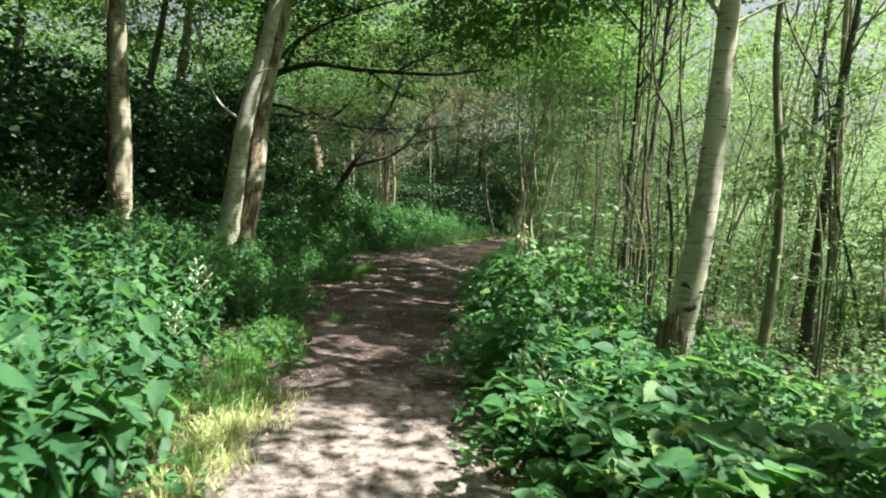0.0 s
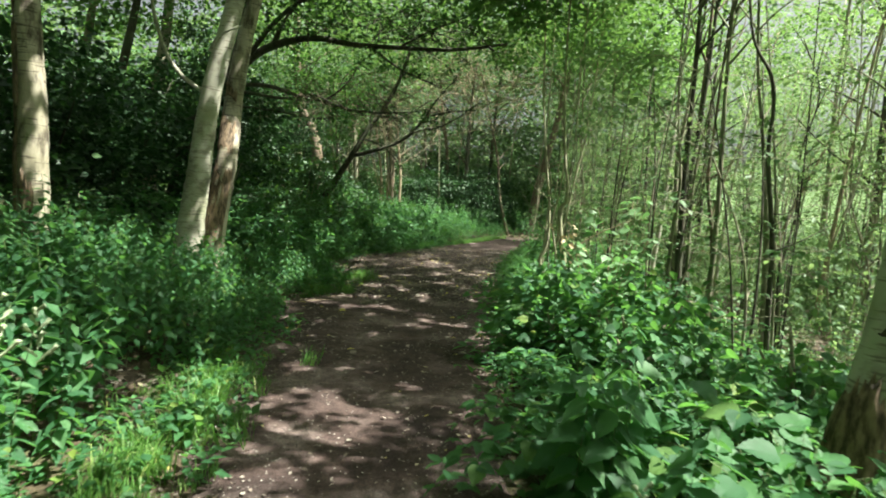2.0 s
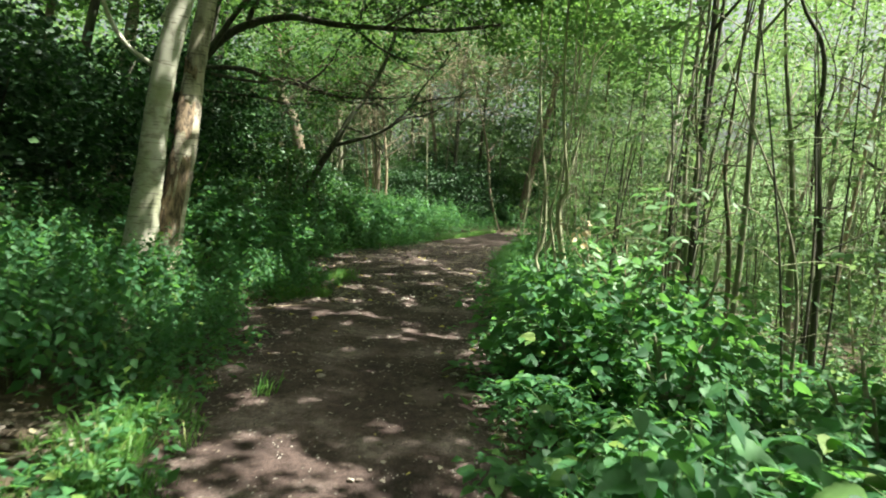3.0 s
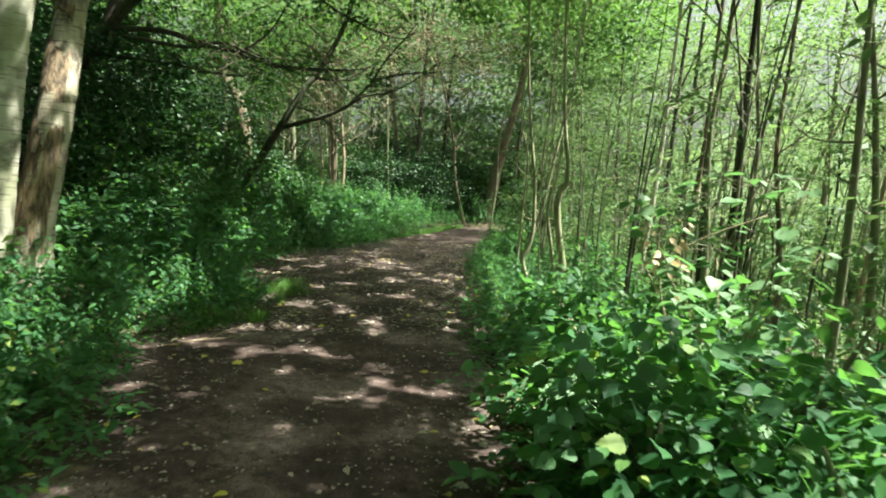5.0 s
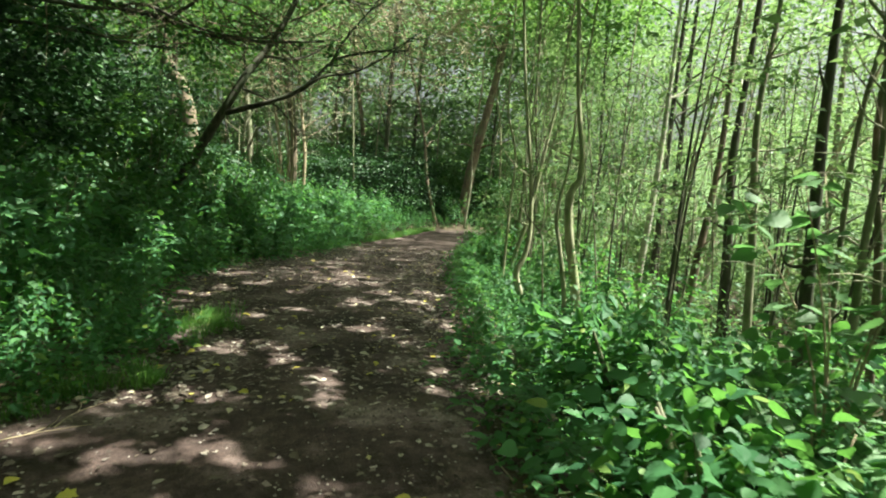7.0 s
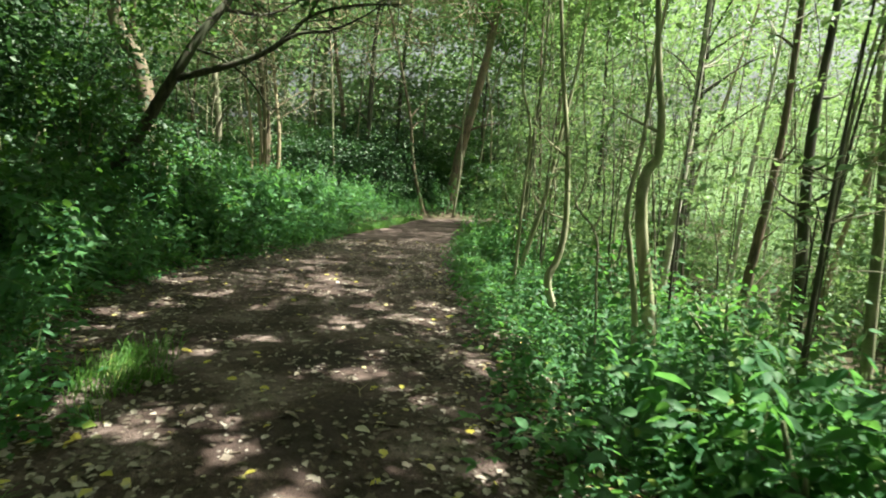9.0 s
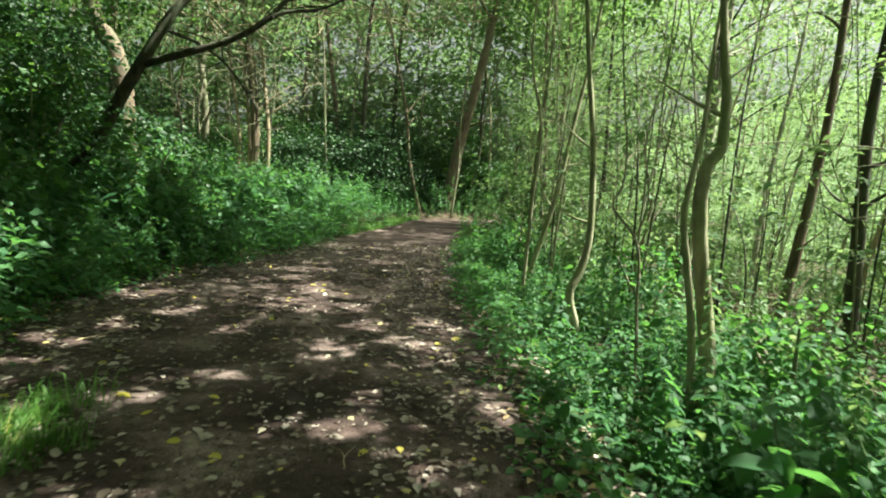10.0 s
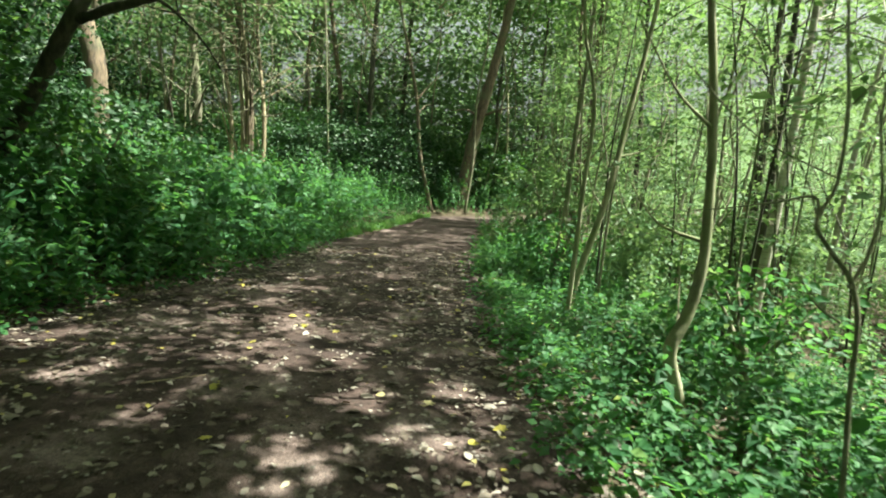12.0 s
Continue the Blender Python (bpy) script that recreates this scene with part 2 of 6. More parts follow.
def ground_z(x, y):
    """Height of the woodland floor: a low bank on one side of the path, a fall on the other."""
    x, y = np.asarray(x, float), np.asarray(y, float)
    dl, dr = path_l(y) - x, x - path_r(y)
    bank = 0.32 * smooth((dl - 0.1) / 2.6)
    fall = -0.22 * smooth((dr - 0.1) / 0.9) - 0.6 * smooth((dr - 0.6) / 5.0)
    fade = np.exp(-np.maximum(np.hypot(x, y - 15) - 60, 0) / 60)
    return (bank + fall) * fade + 0.035 * ripple(x, y) * smooth(np.maximum(dl, dr) / 0.6 + 0.15)


# ---- mesh helpers ----
def mesh_np(name, v, f, mats, index=None, smooth_shade=False):
    me = bpy.data.meshes.new(name)
    v = np.ascontiguousarray(v, np.float32)
    f = np.ascontiguousarray(f, np.int32)
    k = f.shape[1]
    me.vertices.add(len(v))
    me.vertices.foreach_set("co", v.ravel())
    me.loops.add(f.size)
    me.loops.foreach_set("vertex_index", f.ravel())
    me.polygons.add(len(f))
    me.polygons.foreach_set("loop_start", np.arange(0, f.size, k, dtype=np.int32))
    if index is not None:
        me.polygons.foreach_set("material_index", np.ascontiguousarray(index, np.int32))
    if smooth_shade:
        me.polygons.foreach_set("use_smooth", np.ones(len(f), bool))
    for m in mats if isinstance(mats, (list, tuple)) else [mats]:
        me.materials.append(m)
    me.update(calc_edges=True)
    return me


def part(name, v, f, mat, parent, label="", smooth_shade=False):
    """One mesh under its thing; the points are in the world, the mesh keeps them from the thing's base."""
    o = np.array(parent.matrix_world.translation if parent.parent is None else parent.parent.matrix_world.translation)
    ob = new(name, mesh_np(name, np.asarray(v) - o, f, mat, None, smooth_shade))
    ob.parent = parent
    if label:
        tagged(ob, label)
    return ob


def thing(name, base, label, category, group=""):
    e = new(name)
    e.empty_display_size = 0.2
    e.location = base
    e.matrix_world = Matrix.Translation(base)
    return tagged(e, label, category, group)


def unit(a):
    return a / np.maximum(np.linalg.norm(a, axis=-1, keepdims=True), 1e-9)


LEAF_LO = (np.array([(0, 0, 0), (0.42, 0.36, 0.08), (1, 0, -0.08), (0.42, -0.36, 0.08)]), np.array([(0, 3, 2), (0, 2, 1)]))
LEAF_HI = (np.array([(0, 0, 0), (0.14, 0.22, 0.03), (0.45, 0.30, 0.06), (0.78, 0.16, 0.0), (1.04, 0, -0.14), (0.78, -0.16, 0.0),
                     (0.45, -0.30, 0.06), (0.14, -0.22, 0.03), (0.45, 0, -0.02)]),
           np.array([(0, 8, 1), (1, 8, 2), (2, 8, 3), (3, 8, 4), (4, 8, 5), (5, 8, 6), (6, 8, 7), (7, 8, 0)]))
LEAF_MID = (np.array([(0, 0, 0), (0.38, 0.31, 0.06), (1.02, 0, -0.12), (0.38, -0.31, 0.06), (0.5, 0, -0.03)]), np.array([(0, 4, 1), (1, 4, 2), (2, 4, 3), (3, 4, 0)]))
half = [(0.02, 0.17), (0.13, 0.29), (0.19, 0.27), (0.28, 0.34), (0.35, 0.29), (0.46, 0.31), (0.53, 0.24), (0.64, 0.235), (0.70, 0.165), (0.80, 0.145), (0.87, 0.08)]


def toothed(wide, tip):
    """A broad leaf with a toothed edge, folded a little along its midrib."""
    rim = [(x, y * wide, 0.05 - 0.16 * x * x) for x, y in half]
    v = [(0, 0, 0)] + rim + [(tip, 0, -0.17)] + [(x, -y, z) for x, y, z in rim[::-1]] + [(0.45, 0, -0.04)]
    n = len(v) - 1
    return np.array(v), np.array([(i, n, (i + 1) % n) for i in range(n)])


LEAF_NETTLE = toothed(1.0, 1.06)
LEAF_BRIAR = toothed(1.3, 1.0)
LEAF_ROUND = (LEAF_HI[0] * np.array([1, 1.35, 1]), LEAF_HI[1])
LEAF_LOBED = (np.array([(0, 0, 0), (-0.08, 0.30, 0.02), (0.25, 0.28, 0.05), (0.30, 0.50, 0.02), (0.52, 0.24, 0.04), (0.66, 0.30, 0.0), (1, 0, -0.12),
                        (0.66, -0.30, 0), (0.52, -0.24, 0.04), (0.30, -0.50, 0.02), (0.25, -0.28, 0.05), (-0.08, -0.30, 0.02), (0.4, 0, -0.02)]),
              np.array([(i, 12, (i + 1) % 12) for i in range(12)]))


def lay(leaf, pos, along, up, size):
    """Many leaves: each at pos, pointing along, its face to up."""
    tv, tf = leaf
    x = unit(along)
    z = unit(up - x * np.sum(up * x, -1, keepdims=True))
    y = np.cross(z, x)
    fr = np.stack([x, y, z], 1) * np.asarray(size).reshape(-1, 1, 1)
    v = np.einsum("kj,nji->nki", tv, fr) + pos[:, None, :]
    f = tf[None] + (np.arange(len(pos)) * len(tv))[:, None, None]
    return v.reshape(-1, 3), f.reshape(-1, 3)


def join(chunks):
    vs, fs, o = [], [], 0
    for v, f in chunks:
        vs.append(v)
        fs.append(np.asarray(f) + o)
        o += len(v)
    return np.concatenate(vs), np.concatenate(fs)


def glide(ctrl, steps):
    """A smooth line through a few points, even where they are unevenly spaced."""
    p = np.asarray(ctrl, float)
    k = np.concatenate([[0], np.cumsum(np.linalg.norm(np.diff(p, axis=0), axis=1))])
    slope = np.diff(p, axis=0) / np.diff(k)[:, None]
    m = np.vstack([slope[:1], (slope[:-1] * np.diff(k)[1:, None] + slope[1:] * np.diff(k)[:-1, None]) / (k[2:] - k[:-2])[:, None], slope[-1:]])
    res = []
    for i in range(len(p) - 1):
        t = np.linspace(0, 1, steps, endpoint=False)[:, None]
        h = k[i + 1] - k[i]
        res.append((2 * t ** 3 - 3 * t ** 2 + 1) * p[i] + (t ** 3 - 2 * t ** 2 + t) * h * m[i] + (3 * t ** 2 - 2 * t ** 3) * p[i + 1] + (t ** 3 - t ** 2) * h * m[i + 1])
    res.append(p[-1][None])
    return np.vstack(res)


def tube(line, r0, r1, sides=8, rough=0.0, flare=0.0, power=1.0):
    line = np.asarray(line, float)
    k = len(line)
    t = unit(np.gradient(line, axis=0))
    side = unit(np.cross(t, np.array([0.3, 1.0, 0.13])))
    over = np.cross(t, side)
    s = np.linspace(0, 1, k)
    length = np.concatenate([[0], np.cumsum(np.linalg.norm(np.diff(line, axis=0), axis=1))])
    r = r0 + (r1 - r0) * s ** power + flare * r0 * np.exp(-length / (2.2 * r0 + 1e-6))
    a = np.linspace(0, 2 * np.pi, sides, endpoint=False)
    wob = 1 + rough * (np.sin(3 * a[None] + 7 * s[:, None]) * 0.6 + RNG.normal(0, 0.5, (k, sides)))
    if flare:
        wob += flare * 0.35 * np.exp(-length / (2 * r0))[:, None] * np.sin(5 * a + 1.0)[None]
    v = line[:, None] + (r[:, None] * wob)[..., None] * (np.cos(a)[None, :, None] * side[:, None] + np.sin(a)[None, :, None] * over[:, None])
    i, j = np.meshgrid(np.arange(k - 1), np.arange(sides), indexing="ij")
    q = np.stack([i * sides + j, i * sides + (j + 1) % sides, (i + 1) * sides + (j + 1) % sides, (i + 1) * sides + j], -1).reshape(-1, 4)
    tri = np.concatenate([q[:, [0, 1, 2]], q[:, [0, 2, 3]]])
    tip = np.array([((k - 1) * sides, (k - 1) * sides + m, (k - 1) * sides + m + 1) for m in range(1, sides - 1)])
    return v.reshape(-1, 3), np.concatenate([tri, tip])


# Openings in the canopy, by the place on the ground where their sun falls: x, y, radius.
FLECKS_NEAR = ((-0.26, 4.17, .5), (-0.5, 3.7, .4), (0.1, 3.85, .4), (0.3, 3.57, .2), (-0.9, 4.53, .22), (-1.5, 4.2, .5), (-1.2, 3.48, .25), (-1.5, 5.34, .2), (-1.1, 5.5, .22), (-0.7, 6.3, .16),
               (-0.86, 6.8, .22), (-1.17, 7.07, .15), (-1.0, 6.2, .14), (-1.29, 6.3, .1), (-0.55, 6.63, .12), (-1.5, 7.87, .16), (-1.8, 2.2, .7), (-2.6, 3.1, .95), (-2.6, 4.6, .8), (-2.2, 3.4, .7),
               (-2.9, 5.4, .7), (-3.4, 4.4, .8), (-2.0, 2.4, .6), (-2.4, 4.0, .8), (-1.9, 3.1, .5), (1.0, 6.6, .5), (2.3, 8.2, .6))
FLECKS_BRAMBLE = ((0.9, 2.7, .5), (1.6, 3.0, .4), (0.7, 3.9, .3), (2.2, 2.5, .6), (0.6, 5.6, .3), (1.2, 8.0, .5), (1.9, 7.2, .4), (1.0, 7.4, .3), (0.65, 9.2, .55), (0.9, 8.8, .5), (1.1, 9.4, .6), (0.75, 9.7, .45))
FLECKS_SLOPE = ((1.6, 12.8, .5), (2.2, 13.6, .5), (1.3, 14.4, .3), (2.6, 14.8, .6), (1.7, 15.6, .4), (2.4, 16.2, .5), (1.9, 17.0, .5), (1.5, 17.8, .3), (2.9, 17.4, .6), (2.2, 18.6, .5), (2.0, 20.2, .4), (3.0, 19.6, .6), (2.6, 21.6, .5))
FLECKS_MIDDLE = ((-0.37, 10.45, .12), (-0.45, 10.9, .14), (0.02, 10.33, .1), (-0.53, 10.05, .12), (-1.5, 11.3, .2), (-1.2, 11.42, .16), (-0.95, 11.3, .12), (-1.42, 12.25, .12), (-0.6, 12.75, .2), (0.3, 12.5, .12),
                 (-0.94, 13.28, .16), (-1.1, 13.75, .26), (-1.6, 13.85, .16), (0.3, 13.5, .13), (0.38, 13.0, .12), (0.82, 13.41, .14), (-0.5, 14.62, .22), (-0.2, 14.65, .13), (0.68, 14.83, .12), (-0.45, 12.3, .1),
                 (1.2, 9.7, .9), (1.6, 10.2, .9), (0.9, 9.3, .5), (2.2, 11.0, .6), (1.4, 11.6, .5))
FLECKS_EDGE = ((-2.5, 14.5, .28), (-2.0, 14.2, .22), (-2.2, 13.8, .22), (-1.75, 13.6, .16), (-2.8, 15.2, .3), (-2.6, 16.4, .22), (-2.2, 17.0, .18), (-2.4, 18.4, .2), (-2.1, 11.6, .2), (-2.6, 11.2, .2), (-1.9, 12.2, .14))
FLECKS_FAR = ((-0.8, 19.75, .42), (-1.0, 20.6, .34), (-0.68, 18.3, .24), (-0.4, 18.0, .2), (-0.3, 18.7, .16), (0.25, 16.5, .16), (0.55, 16.35, .13), (-0.6, 16.1, .18), (-0.36, 16.24, .14), (-1.36, 16.76, .1),
              (-1.93, 17.6, .14), (-2.0, 14.7, .26), (-1.7, 15.3, .2), (-2.4, 15.7, .26), (-1.2, 15.5, .16), (0.74, 16.94, .1), (3.74, 35.5, .6), (3.0, 34.4, .5), (4.4, 35.8, .5), (0.62, 29.07, .5), (1.0, 30.6, .45), (0.2, 30.4, .4), (2.0, 32.6, .45), (1.4, 31.8, .4),
              (0.4, 31.8, .4), (-3.2, 12.4, .4), (-3.4, 16.2, .5), (-3.3, 18.8, .4), (-3.0, 22.5, .5), (-1.6, 26.0, .3), (-2.6, 28.6, .3))
SUNFLECKS = np.array(FLECKS_NEAR + FLECKS_BRAMBLE + FLECKS_SLOPE + FLECKS_MIDDLE + FLECKS_EDGE + FLECKS_FAR)

FLECK_RNG = np.random.default_rng(5)
small = []
for tx, ty in ((-5.15, 9.55), (-4.15, 11.9), (6.7, 22.0), (2.15, 17.0), (2.1, 14.95), (3.3, 20.9)):
    for tz in (0.5, 1.3, 2.7, 4.1):
        small.append((tx - SUN_TO.x / SUN_TO.z * tz, ty - SUN_TO.y / SUN_TO.z * tz, FLECK_RNG.uniform(0.12, 0.26)))
for fx, fy, fr in SUNFLECKS:
    if fr >= 0.5:
        small.append((fx, fy, fr * 0.62))
    for k in range(3 + int(fr * 7)):
        small.append((*(np.array((fx, fy)) + FLECK_RNG.normal(0, fr * 0.55, 2)), FLECK_RNG.uniform(0.09, 0.14 + 0.22 * fr)))
for sx, sy, sz, sr in ((1.35, 10.4, 0.8, 0.5), (1.25, 9.4, 0.8, 0.5), (1.9, 10.2, 0.9, 0.6), (1.7, 11.0, 0.8, 0.4), (1.4, 9.5, 0.9, 0.8), (1.25, 12.7, 0.5, 0.4), (1.75, 12.7, 0.6, 0.5),
                       (0.75, 8.0, 0.4, 0.4), (-1.95, 7.0, 0.15, 0.45), (-2.1, 5.4, 0.8, 0.32), (-1.95, 5.0, 0.6, 0.35), (-1.9, 5.7, 0.15, 0.5), (-1.85, 6.4, 0.15, 0.35), (1.6, 5.4, 0.7, 0.4)):
    small.append((sx - SUN_TO.x / SUN_TO.z * sz, sy - SUN_TO.y / SUN_TO.z * sz, sr))
for k in range(230):
    fy = FLECK_RNG.uniform(3.4, 27)
    small.append((float(np.interp(fy, PATH_Y, PATH_R)) + FLECK_RNG.uniform(0.15, 4.5), fy, FLECK_RNG.uniform(0.1, 0.36)))
for k in range(210):
    fy = FLECK_RNG.uniform(3, 36)
    small.append((float(np.interp(fy, PATH_Y, PATH_R)) + FLECK_RNG.uniform(2.4, 11), fy, FLECK_RNG.uniform(0.25, 0.8)))
for k in range(70):
    fy = FLECK_RNG.uniform(2, 24)
    small.append((float(np.interp(fy, PATH_Y, PATH_L)) - FLECK_RNG.uniform(-2.5, 0.3), fy, FLECK_RNG.uniform(0.05, 0.13)))
for k in range(270):
    fy = FLECK_RNG.uniform(9, 34)
    small.append((float(np.interp(fy, PATH_Y, PATH_L)) - 0.5 - 6.5 * FLECK_RNG.random() ** 1.5, fy, FLECK_RNG.uniform(0.08, 0.3)))
SUNFLECKS = np.array(small)


def keep_shade(p):
    """True for leaves whose shadow does not fall into one of the openings."""
    s = np.array(SUN_TO)
    g = p - s * (p[:, 2:3] / s[2])
    ok = np.ones(len(p), bool)
    wob = 1 + 0.5 * np.sin(g[:, 0] * 11 + 2 * np.sin(g[:, 1] * 7)) * np.sin(g[:, 1] * 8 + 1)
    rag = 0.035 + FLECK_RNG.normal(0, 0.06, len(g)) + 0.05 * np.sin(g[:, 0] * 23 + 3 * np.sin(g[:, 1] * 17)) * np.sin(g[:, 1] * 21)
    for x, y, r in SUNFLECKS:
        ok &= np.hypot(g[:, 0] - x, g[:, 1] - y) > r * wob + rag
    return ok


def sprays(centres, per, spread, flat, size, leaf=LEAF_LO, droop=0.35, cull=True, tumble=0.6):
    """Leafy sprays round the given centres: flattish clumps of leaves that face up and hang a little."""
    n = len(centres)
    c = np.repeat(centres, per, 0)
    off = RNG.normal(0, 1, (len(c), 3)) * np.array([spread, spread, spread * flat])
    pos = c + off
    if cull:
        ok = keep_shade(pos)
        pos, off = pos[ok], off[ok]
    along = unit(off * np.array([1, 1, 0.3]) + RNG.normal(0, 0.35 * spread, off.shape))
    along[:, 2] -= droop * RNG.random(len(pos))
    up = np.stack([RNG.normal(0, tumble, len(pos)), RNG.normal(0, tumble, len(pos)), np.ones(len(pos))], 1)
    sz = size * RNG.uniform(0.6, 1.3, len(pos))
    return lay(leaf, pos, along, up, sz)


def in_egg(n, centre, radii, shell=0.35):
    d = unit(RNG.normal(0, 1, (n, 3)))
    r = RNG.random(n) ** shell
    return np.asarray(centre) + d * r[:, None] * np.asarray(radii)


# ---- ground ----
def axis(fine0, fine1, step, far):
    mid = np.arange(fine0, fine1, step)
    up = fine1 + np.cumsum(step * 1.22 ** np.arange(1, 60))
    up = up[up < far]
    dn = fine0 - np.cumsum(step * 1.22 ** np.arange(1, 60))
    dn = dn[dn > -far]
    return np.concatenate([dn[::-1], mid, up])


def build_ground():
    xs, ys = axis(-7, 8, 0.16, 1500), axis(-1, 34, 0.16, 1500)
    gx, gy = np.meshgrid(xs, ys, indexing="ij")
    inside = smooth(np.minimum(gx - path_l(gy) - 0.12, path_r(gy) - gx - 0.12) / 0.2)
    z = ground_z(gx, gy) - 0.05 * inside
    v = np.stack([gx, gy, z], -1).reshape(-1, 3)
    i, j = np.meshgrid(np.arange(len(xs) - 1), np.arange(len(ys) - 1), indexing="ij")
    k = len(ys)
    f = np.stack([i * k + j, (i + 1) * k + j, (i + 1) * k + j + 1, i * k + j + 1], -1).reshape(-1, 4)
    ob = new("ground", mesh_np("ground", v, f, M_FLOOR, None, True))
    tagged(ob, "brown woodland floor with leaf mould under the plants", "ground", kind="structure")
    ys = np.concatenate([np.arange(-20, 36, 0.09), np.arange(36, 58, 0.5)])
    s = np.linspace(0, 1, 34)
    rag_l = 0.10 * np.sin(ys * 2.3) * np.sin(ys * 0.7 + 1) + 0.06 * np.sin(ys * 7.1)
    rag_r = 0.10 * np.sin(ys * 1.9 + 2) * np.sin(ys * 0.8) + 0.06 * np.sin(ys * 6.3)
    xl, xr = path_l(ys) - 0.12 + rag_l, path_r(ys) + 0.12 + rag_r
    gx = xl[:, None] + (xr - xl)[:, None] * s[None]
    gy = np.repeat(ys[:, None], len(s), 1)
    edge = np.minimum(s, 1 - s)[None] * (xr - xl)[:, None]
    z = 0.02 * smooth(edge / 0.4) - 0.045 * (1 - smooth(edge / 0.18))
    z += 0.012 * np.sin(gx * 5.3 + gy * 2.1) * np.sin(gy * 3.7 - gx) + 0.006 * np.sin(gx * 13 + 4 * np.sin(gy * 5)) * np.sin(gy * 15)
    v = np.stack([gx, gy, z], -1).reshape(-1, 3)
    i, j = np.meshgrid(np.arange(len(ys) - 1), np.arange(len(s) - 1), indexing="ij")
    k = len(s)
    f = np.stack([i * k + j, i * k + j + 1, (i + 1) * k + j + 1, (i + 1) * k + j], -1).reshape(-1, 4)
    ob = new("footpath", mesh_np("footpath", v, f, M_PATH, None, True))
    tagged(ob, "trodden dark earth footpath strewn with dead leaves", "footpath", kind="structure")


build_ground()


def backdrop_bank():
    """An added slope as backdrop: it fills dark gaps between the stems with pale green."""
    xs, ys = np.linspace(20, 80, 50), np.linspace(-40, 120, 90)
    gx, gy = np.meshgrid(xs, ys, indexing="ij")
    z = -0.75 + 21 * smooth((gx - 21) / 56) + 0.5 * np.sin(gx * 0.33 + gy * 0.21) * np.sin(gy * 0.27) * smooth((gx - 21) / 6)
    v = np.stack([gx, gy, z], -1).reshape(-1, 3)
    i, j = np.meshgrid(np.arange(len(xs) - 1), np.arange(len(ys) - 1), indexing="ij")
    k = len(ys)
    f = np.stack([i * k + j, (i + 1) * k + j, (i + 1) * k + j + 1, i * k + j + 1], -1).reshape(-1, 4)
    tagged(new("backdrop_bank", mesh_np("backdrop_bank", v, f, M_BANK, None, True)), "added pale green backdrop bank beyond the wood", "bank", kind="structure")


backdrop_bank()


def path_z(x, y):
    return 0.02 + 0 * np.asarray(y, float)


# ---- trees ----
def tree(name, label, ctrl, r0, r1, bark, limbs=(), crown=(), leaf=M_CANOPY, category="tree", flare=0.35, rough=0.05, sides=12, group="", second=None):
    """ctrl: a few points up the trunk. limbs: (points, thick, thin). crown: (centre, radii, sprays, leaves a spray, spread, leaf length)."""
    base = Vector(ctrl[0])
    t = thing(name, base, label, category, group)
    v, f = tube(glide(ctrl, 10), r0, r1, sides, rough, flare)
    part("trunk", v, f, bark, t, "", True)
    if second:
        v, f = tube(glide(second[0], 10), second[1], second[2], sides, rough, flare)
        part("trunk", v, f, second[3], t, "", True)
    for pts, a, b in limbs:
        v, f = tube(glide(pts, 6), a, b, 7, 0.08)
        part("limb", v, f, bark, t, "", True)
    chunks = []
    for centre, radii, n, per, spread, size in crown:
        chunks.append(sprays(in_egg(n, centre, radii), per, spread, 0.3, size))
    if chunks:
        v, f = join(chunks)
        part("crown", v, f, leaf, t)
    return t


def spread_limbs(top, n, reach, rise, thick, start):
    """Limbs that leave the upper trunk and climb outwards."""
    res = []
    low, high = np.array(start, float), np.array(top, float)
    for i in range(n):
        s = RNG.uniform(0, 1)
        p = low + (high - low) * s
        a = 2.4 * i + RNG.uniform(-0.5, 0.5)
        d = np.array([math.cos(a), math.sin(a), 0])
        q = p + d * reach * 0.5 + np.array([0, 0, rise * 0.6])
        e = p + d * reach + np.array([0, 0, rise]) + RNG.normal(0, 0.2, 3)
        res.append(((p, q, e), thick * (1 - 0.5 * s), thick * 0.15))
    return res


def twigs_on(limbs, each, reach):
    """Thin crooked twigs that leave the outer half of each limb."""
    res = []
    for pts, a, b in limbs:
        line = glide(pts, 6)
        for k in range(each):
            p = line[int(RNG.integers(len(line) // 3, len(line)))]
            d = unit(RNG.normal(0, 1, 3) * np.array([1, 1, 0.55]) + np.array([0.25, -0.1, -0.05]))
            q = p + d * reach * RNG.uniform(0.3, 0.6) + RNG.normal(0, 0.06, 3)
            e = q + unit(d + RNG.normal(0, 0.5, 3)) * reach * RNG.uniform(0.3, 0.8)
            res.append(((p, q, e), 0.009 + 0.12 * b, 0.003))
    return res


def brush(t, centre, radii, n, length, bark, r=0.006):
    """A tangle of bare crooked twigs in a crown."""
    chunks = []
    for p in in_egg(n, centre, radii, 0.5):
        d = unit(RNG.normal(0, 1, 3) * np.array([1, 0.7, 0.6]) + np.array([0, 0, 0.15]))
        ln = length * RNG.uniform(0.5, 1.3)
        q = p + d * ln * 0.5 + RNG.normal(0, 0.1 * ln, 3)
        e = q + unit(d + RNG.normal(0, 0.45, 3)) * ln * 0.5
        chunks.append(tube(glide((p, q, e), 3), r * RNG.uniform(0.7, 1.8), r * 0.4, 4))
        b = q + unit(d + RNG.normal(0, 0.8, 3)) * ln * 0.4
        chunks.append(tube(np.array([q, (q + b) / 2 + RNG.normal(0, 0.03, 3), b]), r * 0.8, r * 0.3, 3))
    v, f = join(chunks)
    tagged(part("brushwood", v, f, bark, t, "bare crooked twigs", True), kind="stuff")


